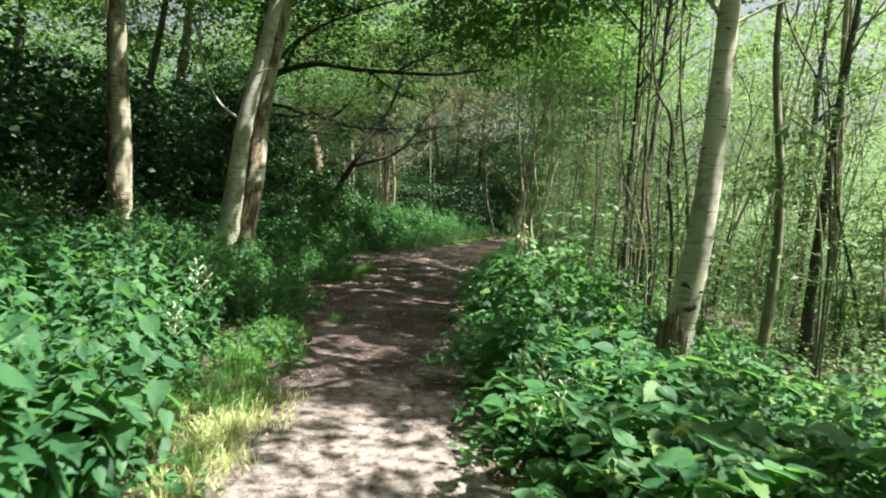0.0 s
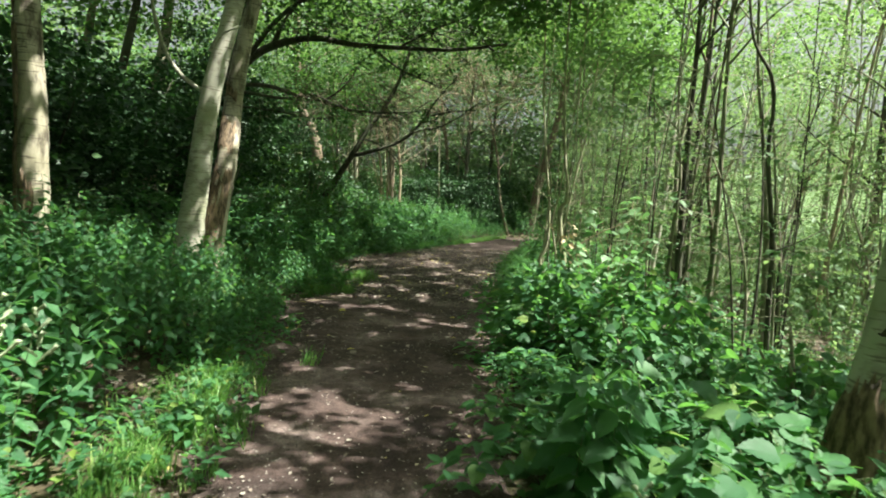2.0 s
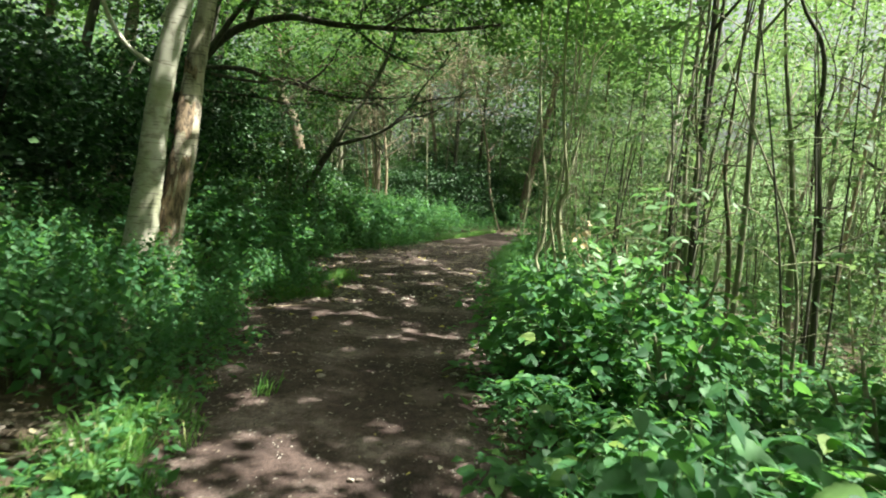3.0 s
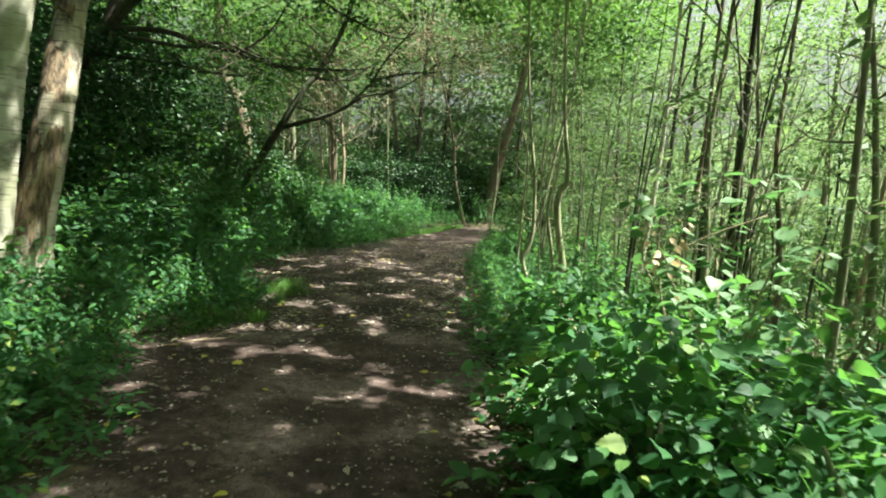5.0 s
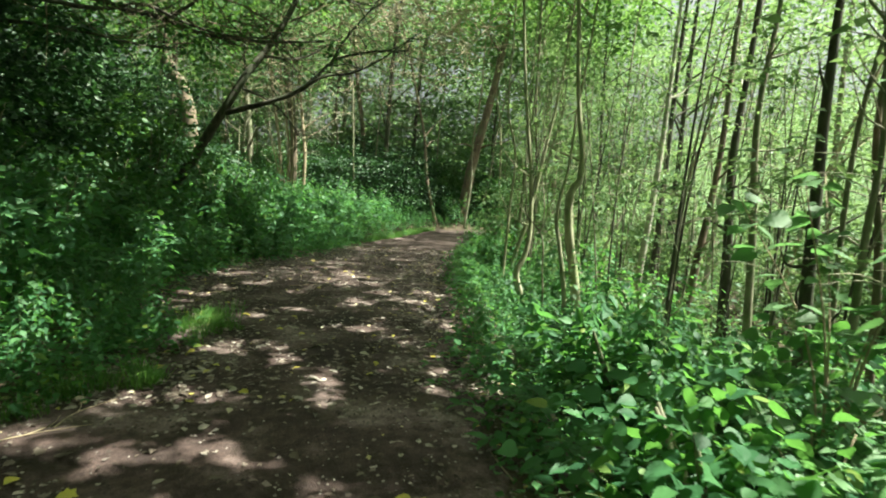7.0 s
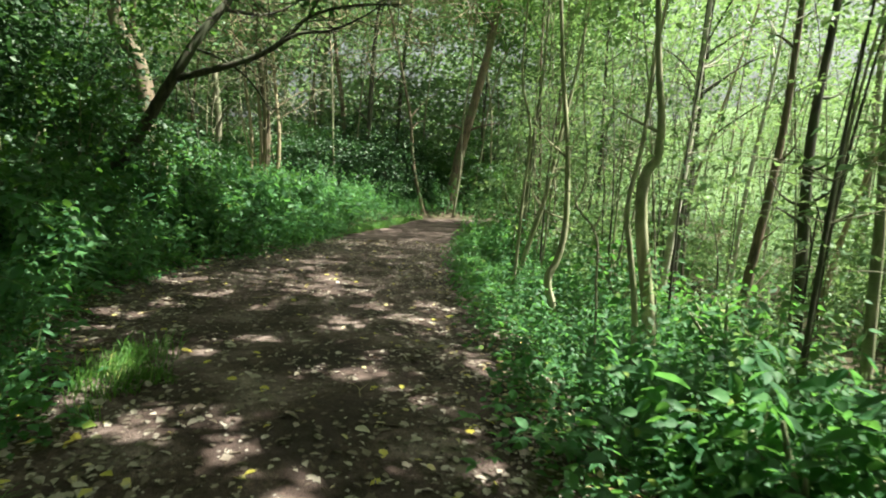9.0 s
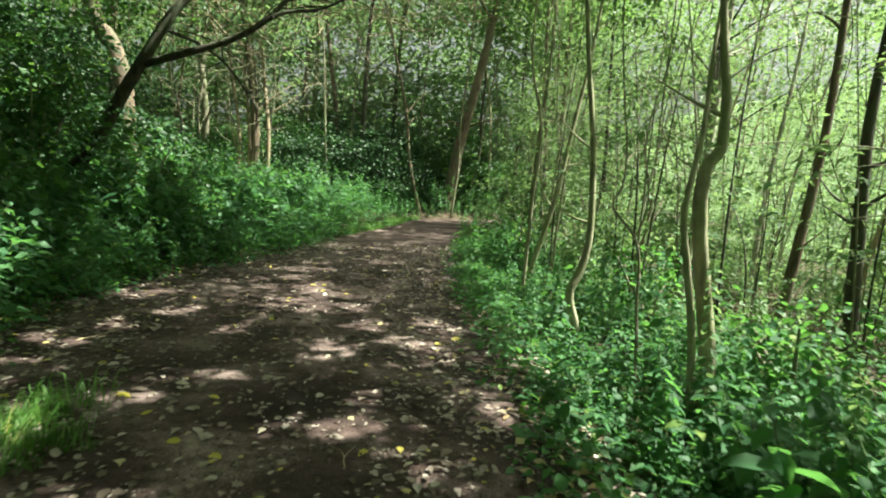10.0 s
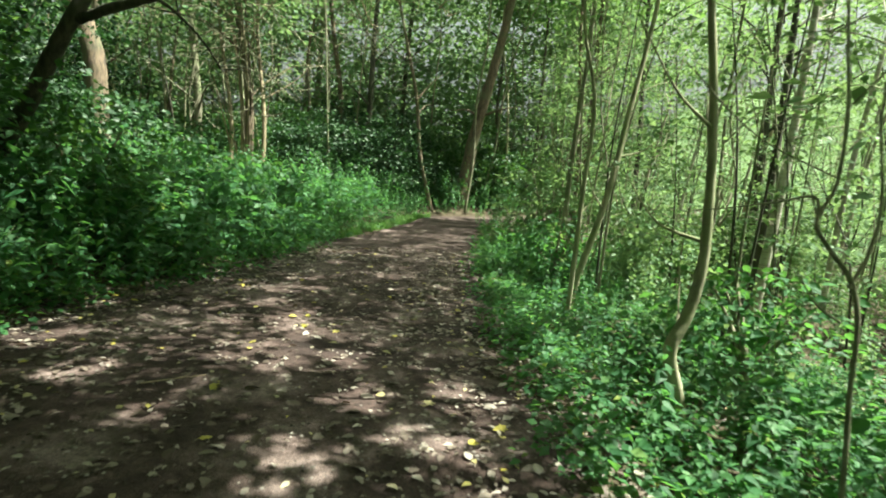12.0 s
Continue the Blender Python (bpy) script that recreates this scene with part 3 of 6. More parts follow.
def gz(x, y):
    return float(ground_z(x, y)) - 0.06


def bark_patch(t, name, y, zs, xs, rz, rr, z0, z1, a0, a1, ragged, label, low=None):
    """A sheet of rough dark bark on a trunk, from z0 to a ragged edge about z1, between two angles round it."""
    ys = np.full(len(zs), y) if np.ndim(y) == 0 else y
    na, nz = 22, 11
    ang = np.linspace(a0, a1, na)
    top = z1 + ragged * np.sin(ang * 2.1 + 0.6) + RNG.normal(0, 0.3 * ragged, na)
    bottom = np.full(na, z0) if low is None else z0 + low * np.cos(ang * 3.3) + RNG.normal(0, 0.3 * low, na)
    rows = []
    for j in range(nz):
        zz = bottom + (top - bottom) * j / (nz - 1)
        edge = 0 if 0 < j < nz - 1 else -0.02
        r = np.interp(zz, rz, rr) * (1 + RNG.normal(0, 0.015, na)) + 0.010 + edge
        r[[0, -1]] -= 0.025
        rows.append(np.stack([np.interp(zz, zs, xs) + r * np.cos(ang), np.interp(zz, zs, ys) + r * np.sin(ang), zz], -1))
    v = np.concatenate(rows)
    i, j = np.meshgrid(np.arange(nz - 1), np.arange(na - 1), indexing="ij")
    q = np.stack([i * na + j, i * na + j + 1, (i + 1) * na + j + 1, (i + 1) * na + j], -1).reshape(-1, 4)
    part(name, v, np.concatenate([q[:, [0, 1, 2]], q[:, [0, 2, 3]]]), M_FISSURED, t, label)


def trees_of_the_left():
    b = (-5.12, 9.55, gz(-5.12, 9.55))
    t = tree("birch_tree", "old birch with cracked pale bark among nettles", (b, (-5.14, 9.55, 1.2), (-5.16, 9.55, 2.4), (-5.22, 9.55, 3.5), (-5.26, 9.55, 4.6), (-5.3, 9.6, 8.5)),
         0.20, 0.09, M_ROUGH_BIRCH, spread_limbs((-5.3, 9.6, 8.3), 7, 2.2, 1.6, 0.06, (-5.26, 9.55, 5.6)),
         # The crown at (-6.0, 7.4) is added overhead to darken the nettles below.
         [((-5.2, 9.6, 8.6), (3.0, 3.0, 2.6), 170, 40, 0.42, 0.16), ((-1.4, 9.6, 8.8), (2.3, 3.4, 1.5), 170, 40, 0.42, 0.15), ((-1.8, 5.2, 9.0), (2.2, 2.4, 1.4), 130, 40, 0.42, 0.16), ((-0.6, 1.5, 9.2), (2.6, 2.6, 1.2), 110, 40, 0.42, 0.16), ((-6.0, 7.4, 7.2), (2.6, 3.0, 1.2), 150, 40, 0.42, 0.17), ((-4.2, 9.6, 7.4), (1.6, 2.4, 1.0), 80, 40, 0.42, 0.16)])
    for z0, z1, a0, a1 in ((0.1, 2.1, -3.6, -2.1), (2.3, 3.3, -3.3, -1.9), (3.6, 4.6, -3.5, -2.3), (1.2, 1.75, -1.7, -0.9)):
        bark_patch(t, "cracked_bark", 9.55, (0, 1.2, 2.4, 3.5, 4.6), (-5.12, -5.14, -5.16, -5.22, -5.26), (0, 0.4, 8.5), (0.25, 0.2, 0.09), z0, z1, a0, a1, 0.18, "dark cracked bark", 0.15)
    b = (-4.33, 11.9, gz(-4.33, 11.9))
    c = (-4.07, 12.15, gz(-4.07, 12.15))
    t = tree("twin_birch_tree", "twin-stemmed birch with pale leaning trunks", (b, (-4.27, 11.9, 0.85), (-4.19, 11.9, 1.57), (-4.11, 11.9, 2.3), (-4.01, 11.9, 3.05), (-3.78, 11.95, 4.15), (-3.52, 12.0, 5.4), (-2.9, 12.2, 9.5)),
         0.215, 0.11, M_BIRCH,
         spread_limbs((-3.0, 12.1, 9.3), 8, 2.4, 1.6, 0.07, (-3.4, 12.0, 6.2)) + [
             (((-4.05, 11.9, 3.1), (-4.4, 11.7, 3.35), (-4.75, 11.6, 4.1), (-4.8, 11.5, 5.0)), 0.04, 0.018),
             (((-4.0, 11.8, 3.75), (-3.8, 11.65, 3.95), (-3.45, 11.6, 4.1)), 0.028, 0.012)],
         [((-3.0, 12.2, 9.4), (3.4, 3.2, 2.8), 190, 40, 0.42, 0.16), ((-0.4, 13.2, 10.4), (2.4, 3.0, 1.2), 110, 40, 0.42, 0.17)],
         second=((c, (-4.0, 12.2, 1.0), (-3.9, 12.35, 2.0), (-3.96, 12.8, 3.3), (-3.86, 12.9, 4.2), (-3.7, 12.95, 5.0), (-3.3, 13.2, 9.2)), 0.2, 0.1, M_ROUGH_BIRCH))
    lean_z, lean_x, lean_y = (0, 1.0, 2.0, 3.3), (-4.07, -4.0, -3.9, -3.96), (12.15, 12.2, 12.35, 12.8)
    for z0, z1, a0, a1 in ((0.2, 2.05, -2.6, -0.4), (2.25, 2.85, -2.4, -0.7), (3.18, 3.4, -2.2, -0.9)):
        bark_patch(t, "brown_bark", lean_y, lean_z, lean_x, (0, 0.4, 9.2), (0.26, 0.2, 0.1), z0, z1, a0, a1, 0.10, "brown fissured bark on the lower trunk", 0.06)
    bark_patch(t, "bark_foot", 11.9, (0, 0.85, 1.57), (-4.33, -4.27, -4.19), (0, 0.5, 9.5), (0.285, 0.215, 0.11), 0.1, 0.62, -3.2, -0.2, 0.10, "brown bark at the foot")
    # the oak whose dark limbs hang over the path
    b = (-7.9, 18.9, gz(-7.9, 18.9))
    limbs = [(((-6.5, 19, 4.45), (-6.18, 19, 4.9), (-5.67, 19, 5.39), (-5.09, 19, 5.68), (-4.21, 19, 5.88), (-3.02, 19, 5.77), (-1.84, 19, 5.76), (-0.37, 19, 5.79), (1.09, 19, 6.02)), 0.135, 0.04),
             (((-5.24, 19, 5.64), (-5.1, 19, 6.04), (-4.9, 19, 6.41), (-4.2, 19, 7.2)), 0.08, 0.02),
             (((-2.56, 19, 5.72), (-2.0, 18.9, 5.31), (-1.3, 18.8, 4.96), (-0.6, 18.7, 4.7)), 0.035, 0.008),
             (((-1.84, 19, 5.76), (-1.0, 18.8, 6.2), (0.0, 18.6, 6.6), (0.9, 18.5, 7.2)), 0.04, 0.01),
             (((-6.21, 18.6, 4.31), (-5.56, 18.5, 4.23), (-4.65, 18.5, 4.16), (-4.0, 18.5, 4.29), (-3.33, 18.5, 4.06), (-2.67, 18.5, 3.93), (-1.88, 18.5, 3.96)), 0.05, 0.01),
             (((-6.5, 19, 4.5), (-5.25, 19, 4.52), (-4.54, 19, 4.33), (-3.92, 19, 4.24), (-3.29, 19, 4.05), (-2.66, 19, 4.0), (-1.81, 19, 4.03), (-1.16, 19, 4.1)), 0.065, 0.015),
             (((-3.82, 19, 4.22), (-3.41, 19, 4.51), (-3.11, 19, 4.86), (-2.8, 19, 5.5)), 0.04, 0.01),
             (((-6.8, 19, 3.95), (-5.85, 19, 3.93), (-4.94, 19, 3.86), (-4.22, 19, 3.76), (-3.49, 19, 3.77)), 0.04, 0.008),
             (((-6.4, 19, 4.6), (-4.6, 18.2, 6.4), (-2.6, 17.6, 7.2), (-0.8, 17.2, 7.6)), 0.08, 0.016),
             (((-7.3, 19, 3.5), (-7.7, 18.9, 3.4), (-8.2, 18.9, 3.05), (-8.66, 18.9, 2.7), (-9.4, 18.9, 1.9)), 0.12, 0.05)]
    crown = [((-1.4, 18.8, 6.7), (3.6, 1.5, 0.9), 95, 40, 0.26, 0.115), ((-1.0, 17.0, 7.6), (3.0, 1.8, 0.8), 30, 40, 0.3, 0.12),
             ((-4.6, 18.0, 6.6), (2.6, 2.2, 0.8), 55, 40, 0.34, 0.12), ((-3.9, 16, 8.3), (3.2, 3.4, 1.6), 220, 40, 0.4, 0.16),
             ((-2.2, 18.7, 5.3), (2.2, 0.7, 0.3), 16, 40, 0.2, 0.10), ((-3.0, 18.6, 4.0), (2.4, 1.0, 0.3), 16, 36, 0.22, 0.10)]
    # Unseen crown added above the view to keep sun off the evergreen bushes.
    crown.append(((-7.2, 19.0, 9.0), (3.5, 5.0, 1.2), 150, 30, 0.5, 0.26))
    crown += [((-6.4, 21.6, 5.4), (2.0, 2.0, 1.5), 80, 40, 0.32, 0.12), ((-4.9, 24.6, 5.6), (1.9, 2.0, 1.6), 70, 40, 0.32, 0.12)]
    limbs += twigs_on(limbs[:9], 11, 1.1)
    t = tree("oak_tree", "oak with dark limbs reaching over the path", (b, (-7.75, 18.95, 1.6), (-7.3, 19, 3.4), (-6.5, 19, 4.5), (-6.1, 19.1, 6.0), (-6.0, 19.2, 9.0)), 0.26, 0.1, M_DARK, limbs, crown, M_OAK_SHADE)
    brush(t, (-1.6, 18.9, 6.1), (3.0, 0.9, 0.6), 150, 1.0, M_DARK, 0.009)
    brush(t, (-3.4, 18.8, 4.2), (2.6, 1.0, 0.55), 130, 1.0, M_BROWN, 0.008)
    # the leaning tree: its lit trunk climbs on, its crooked limb hangs over the path
    b = (-5.5, 22.2, gz(-5.5, 22.2))
    limbs = [(((-3.2, 20.9, 2.95), (-2.73, 20.6, 3.05), (-2.26, 20.5, 3.2), (-1.75, 20.5, 3.45), (-1.42, 20.7, 3.8), (-1.15, 20.9, 4.15), (-0.4, 20.9, 4.42), (0.4, 20.8, 4.5)), 0.062, 0.018),
             (((-1.66, 20.5, 3.5), (-1.26, 20.4, 3.75), (-0.78, 20.4, 3.85), (-0.25, 20.3, 4.1), (0.4, 20.2, 4.6)), 0.035, 0.01),
             (((-1.15, 20.9, 4.15), (-0.9, 20.8, 4.6), (-0.4, 20.6, 5.2), (0.1, 20.5, 5.9)), 0.03, 0.008),
             (((-3.0, 21.0, 3.5), (-2.4, 21.4, 3.3), (-2.0, 21.8, 2.9), (-1.9, 22.0, 2.7)), 0.028, 0.008),
             (((-2.6, 21.2, 4.2), (-1.9, 21.6, 4.3), (-1.0, 21.8, 4.9)), 0.04, 0.01)]
    limbs += twigs_on(limbs[:3], 18, 0.95) + twigs_on(limbs[3:5], 8, 0.8)
    crown = [((-0.8, 20.5, 8.2), (3.2, 3.2, 1.3), 110, 40, 0.36, 0.14), ((-2.0, 22.6, 7.6), (3.2, 3.0, 1.8), 130, 40, 0.36, 0.15), ((0.2, 20.2, 6.2), (1.9, 1.6, 0.8), 24, 40, 0.25, 0.10), ((-3.9, 21.0, 4.9), (1.5, 1.4, 0.6), 44, 40, 0.28, 0.10), ((-4.6, 20.5, 2.3), (0.9, 0.5, 1.0), 22, 36, 0.24, 0.11), ((-3.4, 20.4, 3.7), (0.9, 0.5, 0.7), 12, 36, 0.22, 0.10)]
    t = tree("leaning_tree", "leaning mossy tree with a low crooked limb", (b, (-4.75, 21.7, 1.0), (-4.05, 21.35, 1.8), (-3.6, 21.1, 2.5), (-3.2, 20.9, 3.1), (-2.9, 21.0, 3.7), (-2.5, 21.2, 4.35), (-1.9, 21.6, 5.8), (-1.6, 21.9, 8.0)), 0.125, 0.045, M_DARK, limbs, crown, M_CANOPY, flare=0.3)
    brush(t, (0.2, 21.4, 5.0), (2.2, 1.8, 1.3), 190, 1.0, M_TWIG, 0.007)
    brush(t, (-2.2, 22.6, 4.6), (1.8, 1.5, 1.5), 80, 1.1, M_TWIG, 0.008)
    brush(t, (0.6, 25.0, 6.4), (3.4, 2.4, 1.8), 200, 1.4, M_TWIG, 0.009)
    for x, y, h, r, mat, lean in ((-10.5, 22.8, 12, 0.28, M_ROUGH_BIRCH, 0.8), (-10.9, 21.0, 12, 0.19, M_DARK, 1.4), (-13.5, 23.0, 11, 0.22, M_BROWN, 1.2), (-9.2, 26.5, 11, 0.2, M_DARK, 0.9),
                                  (-16.0, 21.0, 12, 0.25, M_GREY, -0.6), (-12.0, 16.5, 10, 0.18, M_DARK, 0.4), (-9.4, 6.0, 10, 0.2, M_DARK, 0.3)):
        z = gz(x, y)
        ctrl = ((x, y, z), (x + lean * 0.15, y, z + h * 0.3), (x + lean * 0.55, y + 0.2, z + h * 0.6), (x + lean, y, z + h))
        tree("woodland_tree", "tall woodland tree standing behind the thicket", ctrl, r, r * 0.35, mat, spread_limbs(ctrl[3], 8, 2.4, 1.6, r * 0.3, ctrl[2]),
             [((x + lean, y, z + h), (3.3, 3.3, 2.6), 46, 36, 0.5, 0.18), ((x + lean * 0.5, y, z + h * 0.66), (2.9, 2.9, 1.6), 44, 34, 0.42, 0.16)], M_CANOPY, group="trees behind the thicket")


def bent_tree():
    tree("bent_tree", "brown tree with a bent trunk behind the bushes", ((-6.25, 29.5, gz(-6.25, 29.5)), (-6.28, 29.5, 1.6), (-6.3, 29.5, 2.85), (-6.38, 29.5, 3.8), (-6.67, 29.5, 4.7), (-7.1, 29.5, 5.4), (-7.25, 29.5, 6.3), (-7.5, 29.5, 9.5)), 0.3, 0.16, M_BROWN,
         spread_limbs((-7.5, 29.5, 9.5), 6, 2.2, 1.4, 0.08, (-7.3, 29.5, 6.8)), [((-7.5, 29.5, 9.6), (3, 3, 2.2), 70, 36, 0.45, 0.17)])
    x, y = -3.45, 33.4
    z = gz(x, y)
    t = thing("coppice_stool", (x, y, z), "cluster of pale bare stems rising from one stool", "tree")
    for k in range(16):
        a, s = RNG.uniform(0, 2 * np.pi), RNG.uniform(0.15, 0.9)
        h = RNG.uniform(3.0, 8.0)
        e = np.array([x + math.cos(a) * s - 0.06 * h, y + math.sin(a) * s * 0.5, z + h])
        m = np.array([x + math.cos(a) * s * 0.35, y, z + h * 0.4]) + RNG.normal(0, 0.05, 3)
        v, f = tube(glide(((x + 0.1 * math.cos(a), y, z), m, e), 5), RNG.uniform(0.03, 0.07), 0.015, 6, 0.06)
        part("stem", v, f, M_TWIG if k % 3 else M_BROWN, t, "", True)


def trees_of_the_right():
    b = (2.28, 5.8, gz(2.28, 5.8))
    limbs = spread_limbs((2.75, 5.9, 8.6), 8, 2.2, 1.5, 0.06, (2.6, 5.85, 5.0)) + [
        (((2.52, 5.8, 3.55), (2.3, 5.75, 3.75), (2.0, 5.7, 4.3)), 0.022, 0.01), (((2.56, 5.8, 3.5), (2.8, 5.85, 3.65), (3.2, 5.9, 3.85)), 0.018, 0.008)]
    t = tree("birch_tree", "smooth pale birch with dark scars at its foot", (b, (2.33, 5.8, 0.55), (2.42, 5.8, 1.15), (2.5, 5.8, 2.1), (2.53, 5.8, 3.1), (2.58, 5.82, 5.0), (2.75, 5.9, 9.0)),
             0.155, 0.07, M_BIRCH, limbs, [((2.8, 5.9, 8.6), (2.9, 2.9, 2.2), 190, 40, 0.42, 0.15), ((3.4, 8.6, 8.2), (2.1, 1.9, 1.4), 140, 40, 0.40, 0.15)], flare=0.55, rough=0.03, sides=16)
    for z, a, w in ((0.84, -1.6, 0.13), (1.05, -2.25, 0.11), (1.0, -1.15, 0.06), (2.35, -2.6, 0.06), (2.55, -1.4, 0.045), (2.95, -2.2, 0.05), (3.45, -1.9, 0.06), (1.75, -1.7, 0.04)):
        x = np.interp(z, (0, 0.55, 1.15, 2.1, 3.1, 5), (2.28, 2.33, 2.42, 2.5, 2.53, 2.58))
        r = np.interp(z, (0, 0.4, 0.8, 9), (0.22, 0.175, 0.155, 0.07)) * 1.015
        k = np.linspace(-1, 1, 9)
        rows = []
        jag = RNG.uniform(0.5, 1.3, (3, 9))
        for row, up in enumerate((1, 0, -1)):
            ang = a + k * w / r * 0.5
            zz = z + up * 0.24 * w * np.sqrt(np.maximum(1 - k * k, 0.01)) * jag[row] + 0.18 * w * k * np.sin(9 * z) + RNG.normal(0, 0.05 * w, 9)
            rr = r + (0.007 if up == 0 else -0.004)
            rows.append(np.stack([x + rr * np.cos(ang), 5.8 + rr * np.sin(ang), zz], -1))
        v = np.concatenate(rows)
        f = [(i * 9 + j, i * 9 + j + 1, (i + 1) * 9 + j + 1) for i in range(2) for j in range(8)] + [(i * 9 + j, (i + 1) * 9 + j + 1, (i + 1) * 9 + j) for i in range(2) for j in range(8)]
        part("bark_scar", v, np.array(f), M_SCAR, t, "dark bark scar", True)
    bark_patch(t, "bark_foot", 5.8, (-0.3, 0, 0.55, 1.15), (2.27, 2.28, 2.33, 2.42), (-0.2, 0, 0.2, 0.45, 0.8, 1.2), (0.33, 0.275, 0.225, 0.19, 0.168, 0.158), -0.2, 0.62, -3.5, -1.15, 0.2, "rough dark brown bark at the foot")

    def up(pts, h=3.5, dx=0.0):
        x, y, z = pts[-1]
        return (*pts, (x + dx, y, z + h))
    stems = (
        ("slender tree with a kinked foot beside the path", ((2.27, 17, -0.35), (2.15, 17, 0.12), (2.07, 17, 0.47), (2.15, 17, 0.65), (2.22, 17, 0.95), (2.22, 17, 1.4), (2.17, 17, 2.02), (2.06, 17, 2.75), (1.94, 17, 3.7)), 0.055, M_OLIVE, 9),
        ("crooked grey-green tree with an elbow", ((2.36, 14.95, -0.3), (2.28, 14.95, 0.5), (2.2, 14.95, 0.9), (2.13, 14.95, 1.3), (2.115, 14.95, 1.62), (2.135, 14.95, 1.72), (2.21, 14.95, 1.82), (2.225, 14.95, 1.98), (2.215, 14.95, 2.2), (2.17, 14.95, 2.45), (2.12, 14.95, 2.8), (2.05, 14.95, 3.6)), 0.062, M_OLIVE, 9),
        ("thin mossy stem beside the crooked tree", ((2.16, 14.85, -0.3), (2.08, 14.85, 0.65), (2.0, 14.85, 1.05), (1.94, 14.85, 1.38), (1.97, 14.85, 1.65), (2.04, 14.9, 1.9), (2.12, 15.0, 2.5), (2.24, 15.05, 3.4)), 0.03, M_OLIVE, 8),
        ("leaning brown tree in the sunlit wood", ((5.55, 18.5, -0.95), (5.64, 18.5, -0.7), (5.93, 18.5, 0.92), (6.12, 18.5, 2.41), (6.2, 18.5, 4.6)), 0.10, M_BROWN, 10),
        ("dark upright tree in the sunlit wood", ((5.85, 17.3, -0.95), (5.8, 17.3, -0.6), (5.7, 17.3, 1.04), (5.63, 17.3, 2.46), (5.74, 17.3, 3.9)), 0.11, M_DARK, 10),
        ("thin forked tree at the path's edge", ((2.64, 20.4, -0.3), (2.66, 20.4, 0.1), (2.7, 20.4, 1.36), (2.72, 20.4, 2.64), (2.54, 20.4, 3.3), (2.52, 20.4, 4.7)), 0.036, M_OLIVE, 8),
        ("thin tree leaning away from the path", ((2.95, 21.2, -0.3), (3.08, 21.2, 0.28), (3.38, 21.2, 1.38), (3.56, 21.2, 2.46), (3.78, 21.2, 3.74), (3.94, 21.2, 5.1)), 0.055, M_OLIVE, 9),
        ("slim white birch in the sunlit wood", ((6.4, 22, -0.9), (6.46, 22, -0.1), (6.67, 22, 2.14), (6.78, 22, 3.9), (6.86, 22, 6.0)), 0.1, M_BIRCH, 11),
        ("dark mossy tree among the saplings", ((4.08, 13.3, -0.8), (4.04, 13.3, -0.17), (4.0, 13.3, 1.36), (3.98, 13.3, 2.57), (4.0, 13.3, 3.62)), 0.085, M_DARK, 9),
        ("dark crooked tree among the saplings", ((4.1, 13.0, -0.7), (4.05, 13.0, 1.0), (4.0, 12.9, 2.4), (4.1, 12.8, 3.4), (4.35, 12.8, 4.6)), 0.032, M_GREY, 9),
        ("dark tree leaning away from the path", ((7.36, 12, -0.9), (7.38, 12, -0.06), (7.48, 12, 2.32), (7.6, 12, 4.53), (7.76, 12, 6.16)), 0.12, M_DARK, 10),
        ("dark forked stem near the path", ((2.08, 15.5, -0.3), (2.02, 15.5, 0.6), (1.92, 15.5, 1.2), (1.81, 15.5, 1.31), (1.74, 15.5, 1.4), (1.8, 15.5, 1.55), (1.81, 15.5, 1.8), (1.75, 15.5, 2.2), (1.68, 15.5, 2.8), (1.7, 15.5, 3.8)), 0.0125, M_GREY, 8),
        ("thin stem beside the forked one", ((1.93, 15.5, 1.15), (1.99, 15.5, 1.27), (2.02, 15.5, 1.4), (1.96, 15.5, 1.9), (2.1, 15.5, 2.6), (2.15, 15.5, 3.8)), 0.009, M_GREY, 8),
        ("dark stem with a high fork in the wood", ((3.55, 9.17, -0.6), (3.5, 9.17, 0.6), (3.46, 9.17, 1.45), (3.33, 9.17, 2.31), (3.24, 9.17, 3.3), (3.1, 9.17, 3.5), (2.95, 9.2, 4.2)), 0.034, M_DARK, 9),
        ("dark stem leaning across the wood", ((4.95, 12.0, -0.7), (4.86, 12.0, 1.4), (4.7, 12.0, 2.67), (4.51, 12.0, 3.75)), 0.05, M_GREY, 9),
        ("dark mossy stem in the wood", ((4.65, 15.0, -0.8), (4.55, 15.0, 1.2), (4.45, 15.0, 2.93), (4.57, 15.0, 4.02)), 0.06, M_GREY, 9),
        ("dark stem beside the mossy one", ((3.4, 12.0, -0.6), (3.38, 12.0, 1.36), (3.43, 12.0, 2.23), (3.34, 12.0, 2.96)), 0.035, M_GREY, 9),
        ("brown stem among the saplings", ((4.55, 13.0, -0.7), (4.44, 13.0, 1.34), (4.28, 13.0, 2.31), (4.31, 13.0, 3.32)), 0.045, M_BROWN, 9),
        ("slender grey tree among the saplings", ((3.4, 10.6, -0.6), (3.45, 10.6, 1.5), (3.4, 10.6, 3.6)), 0.045, M_GREY, 9),
        ("slender tree shading the bend", ((3.9, 24.2, -0.3), (3.95, 24.2, 2.0), (4.1, 24.2, 4.5)), 0.06, M_GREY, 10),
        ("slender tree shading the bend", ((5.0, 26.6, -0.3), (5.0, 26.6, 2.0), (4.8, 26.6, 4.5)), 0.06, M_BROWN, 10),
    )
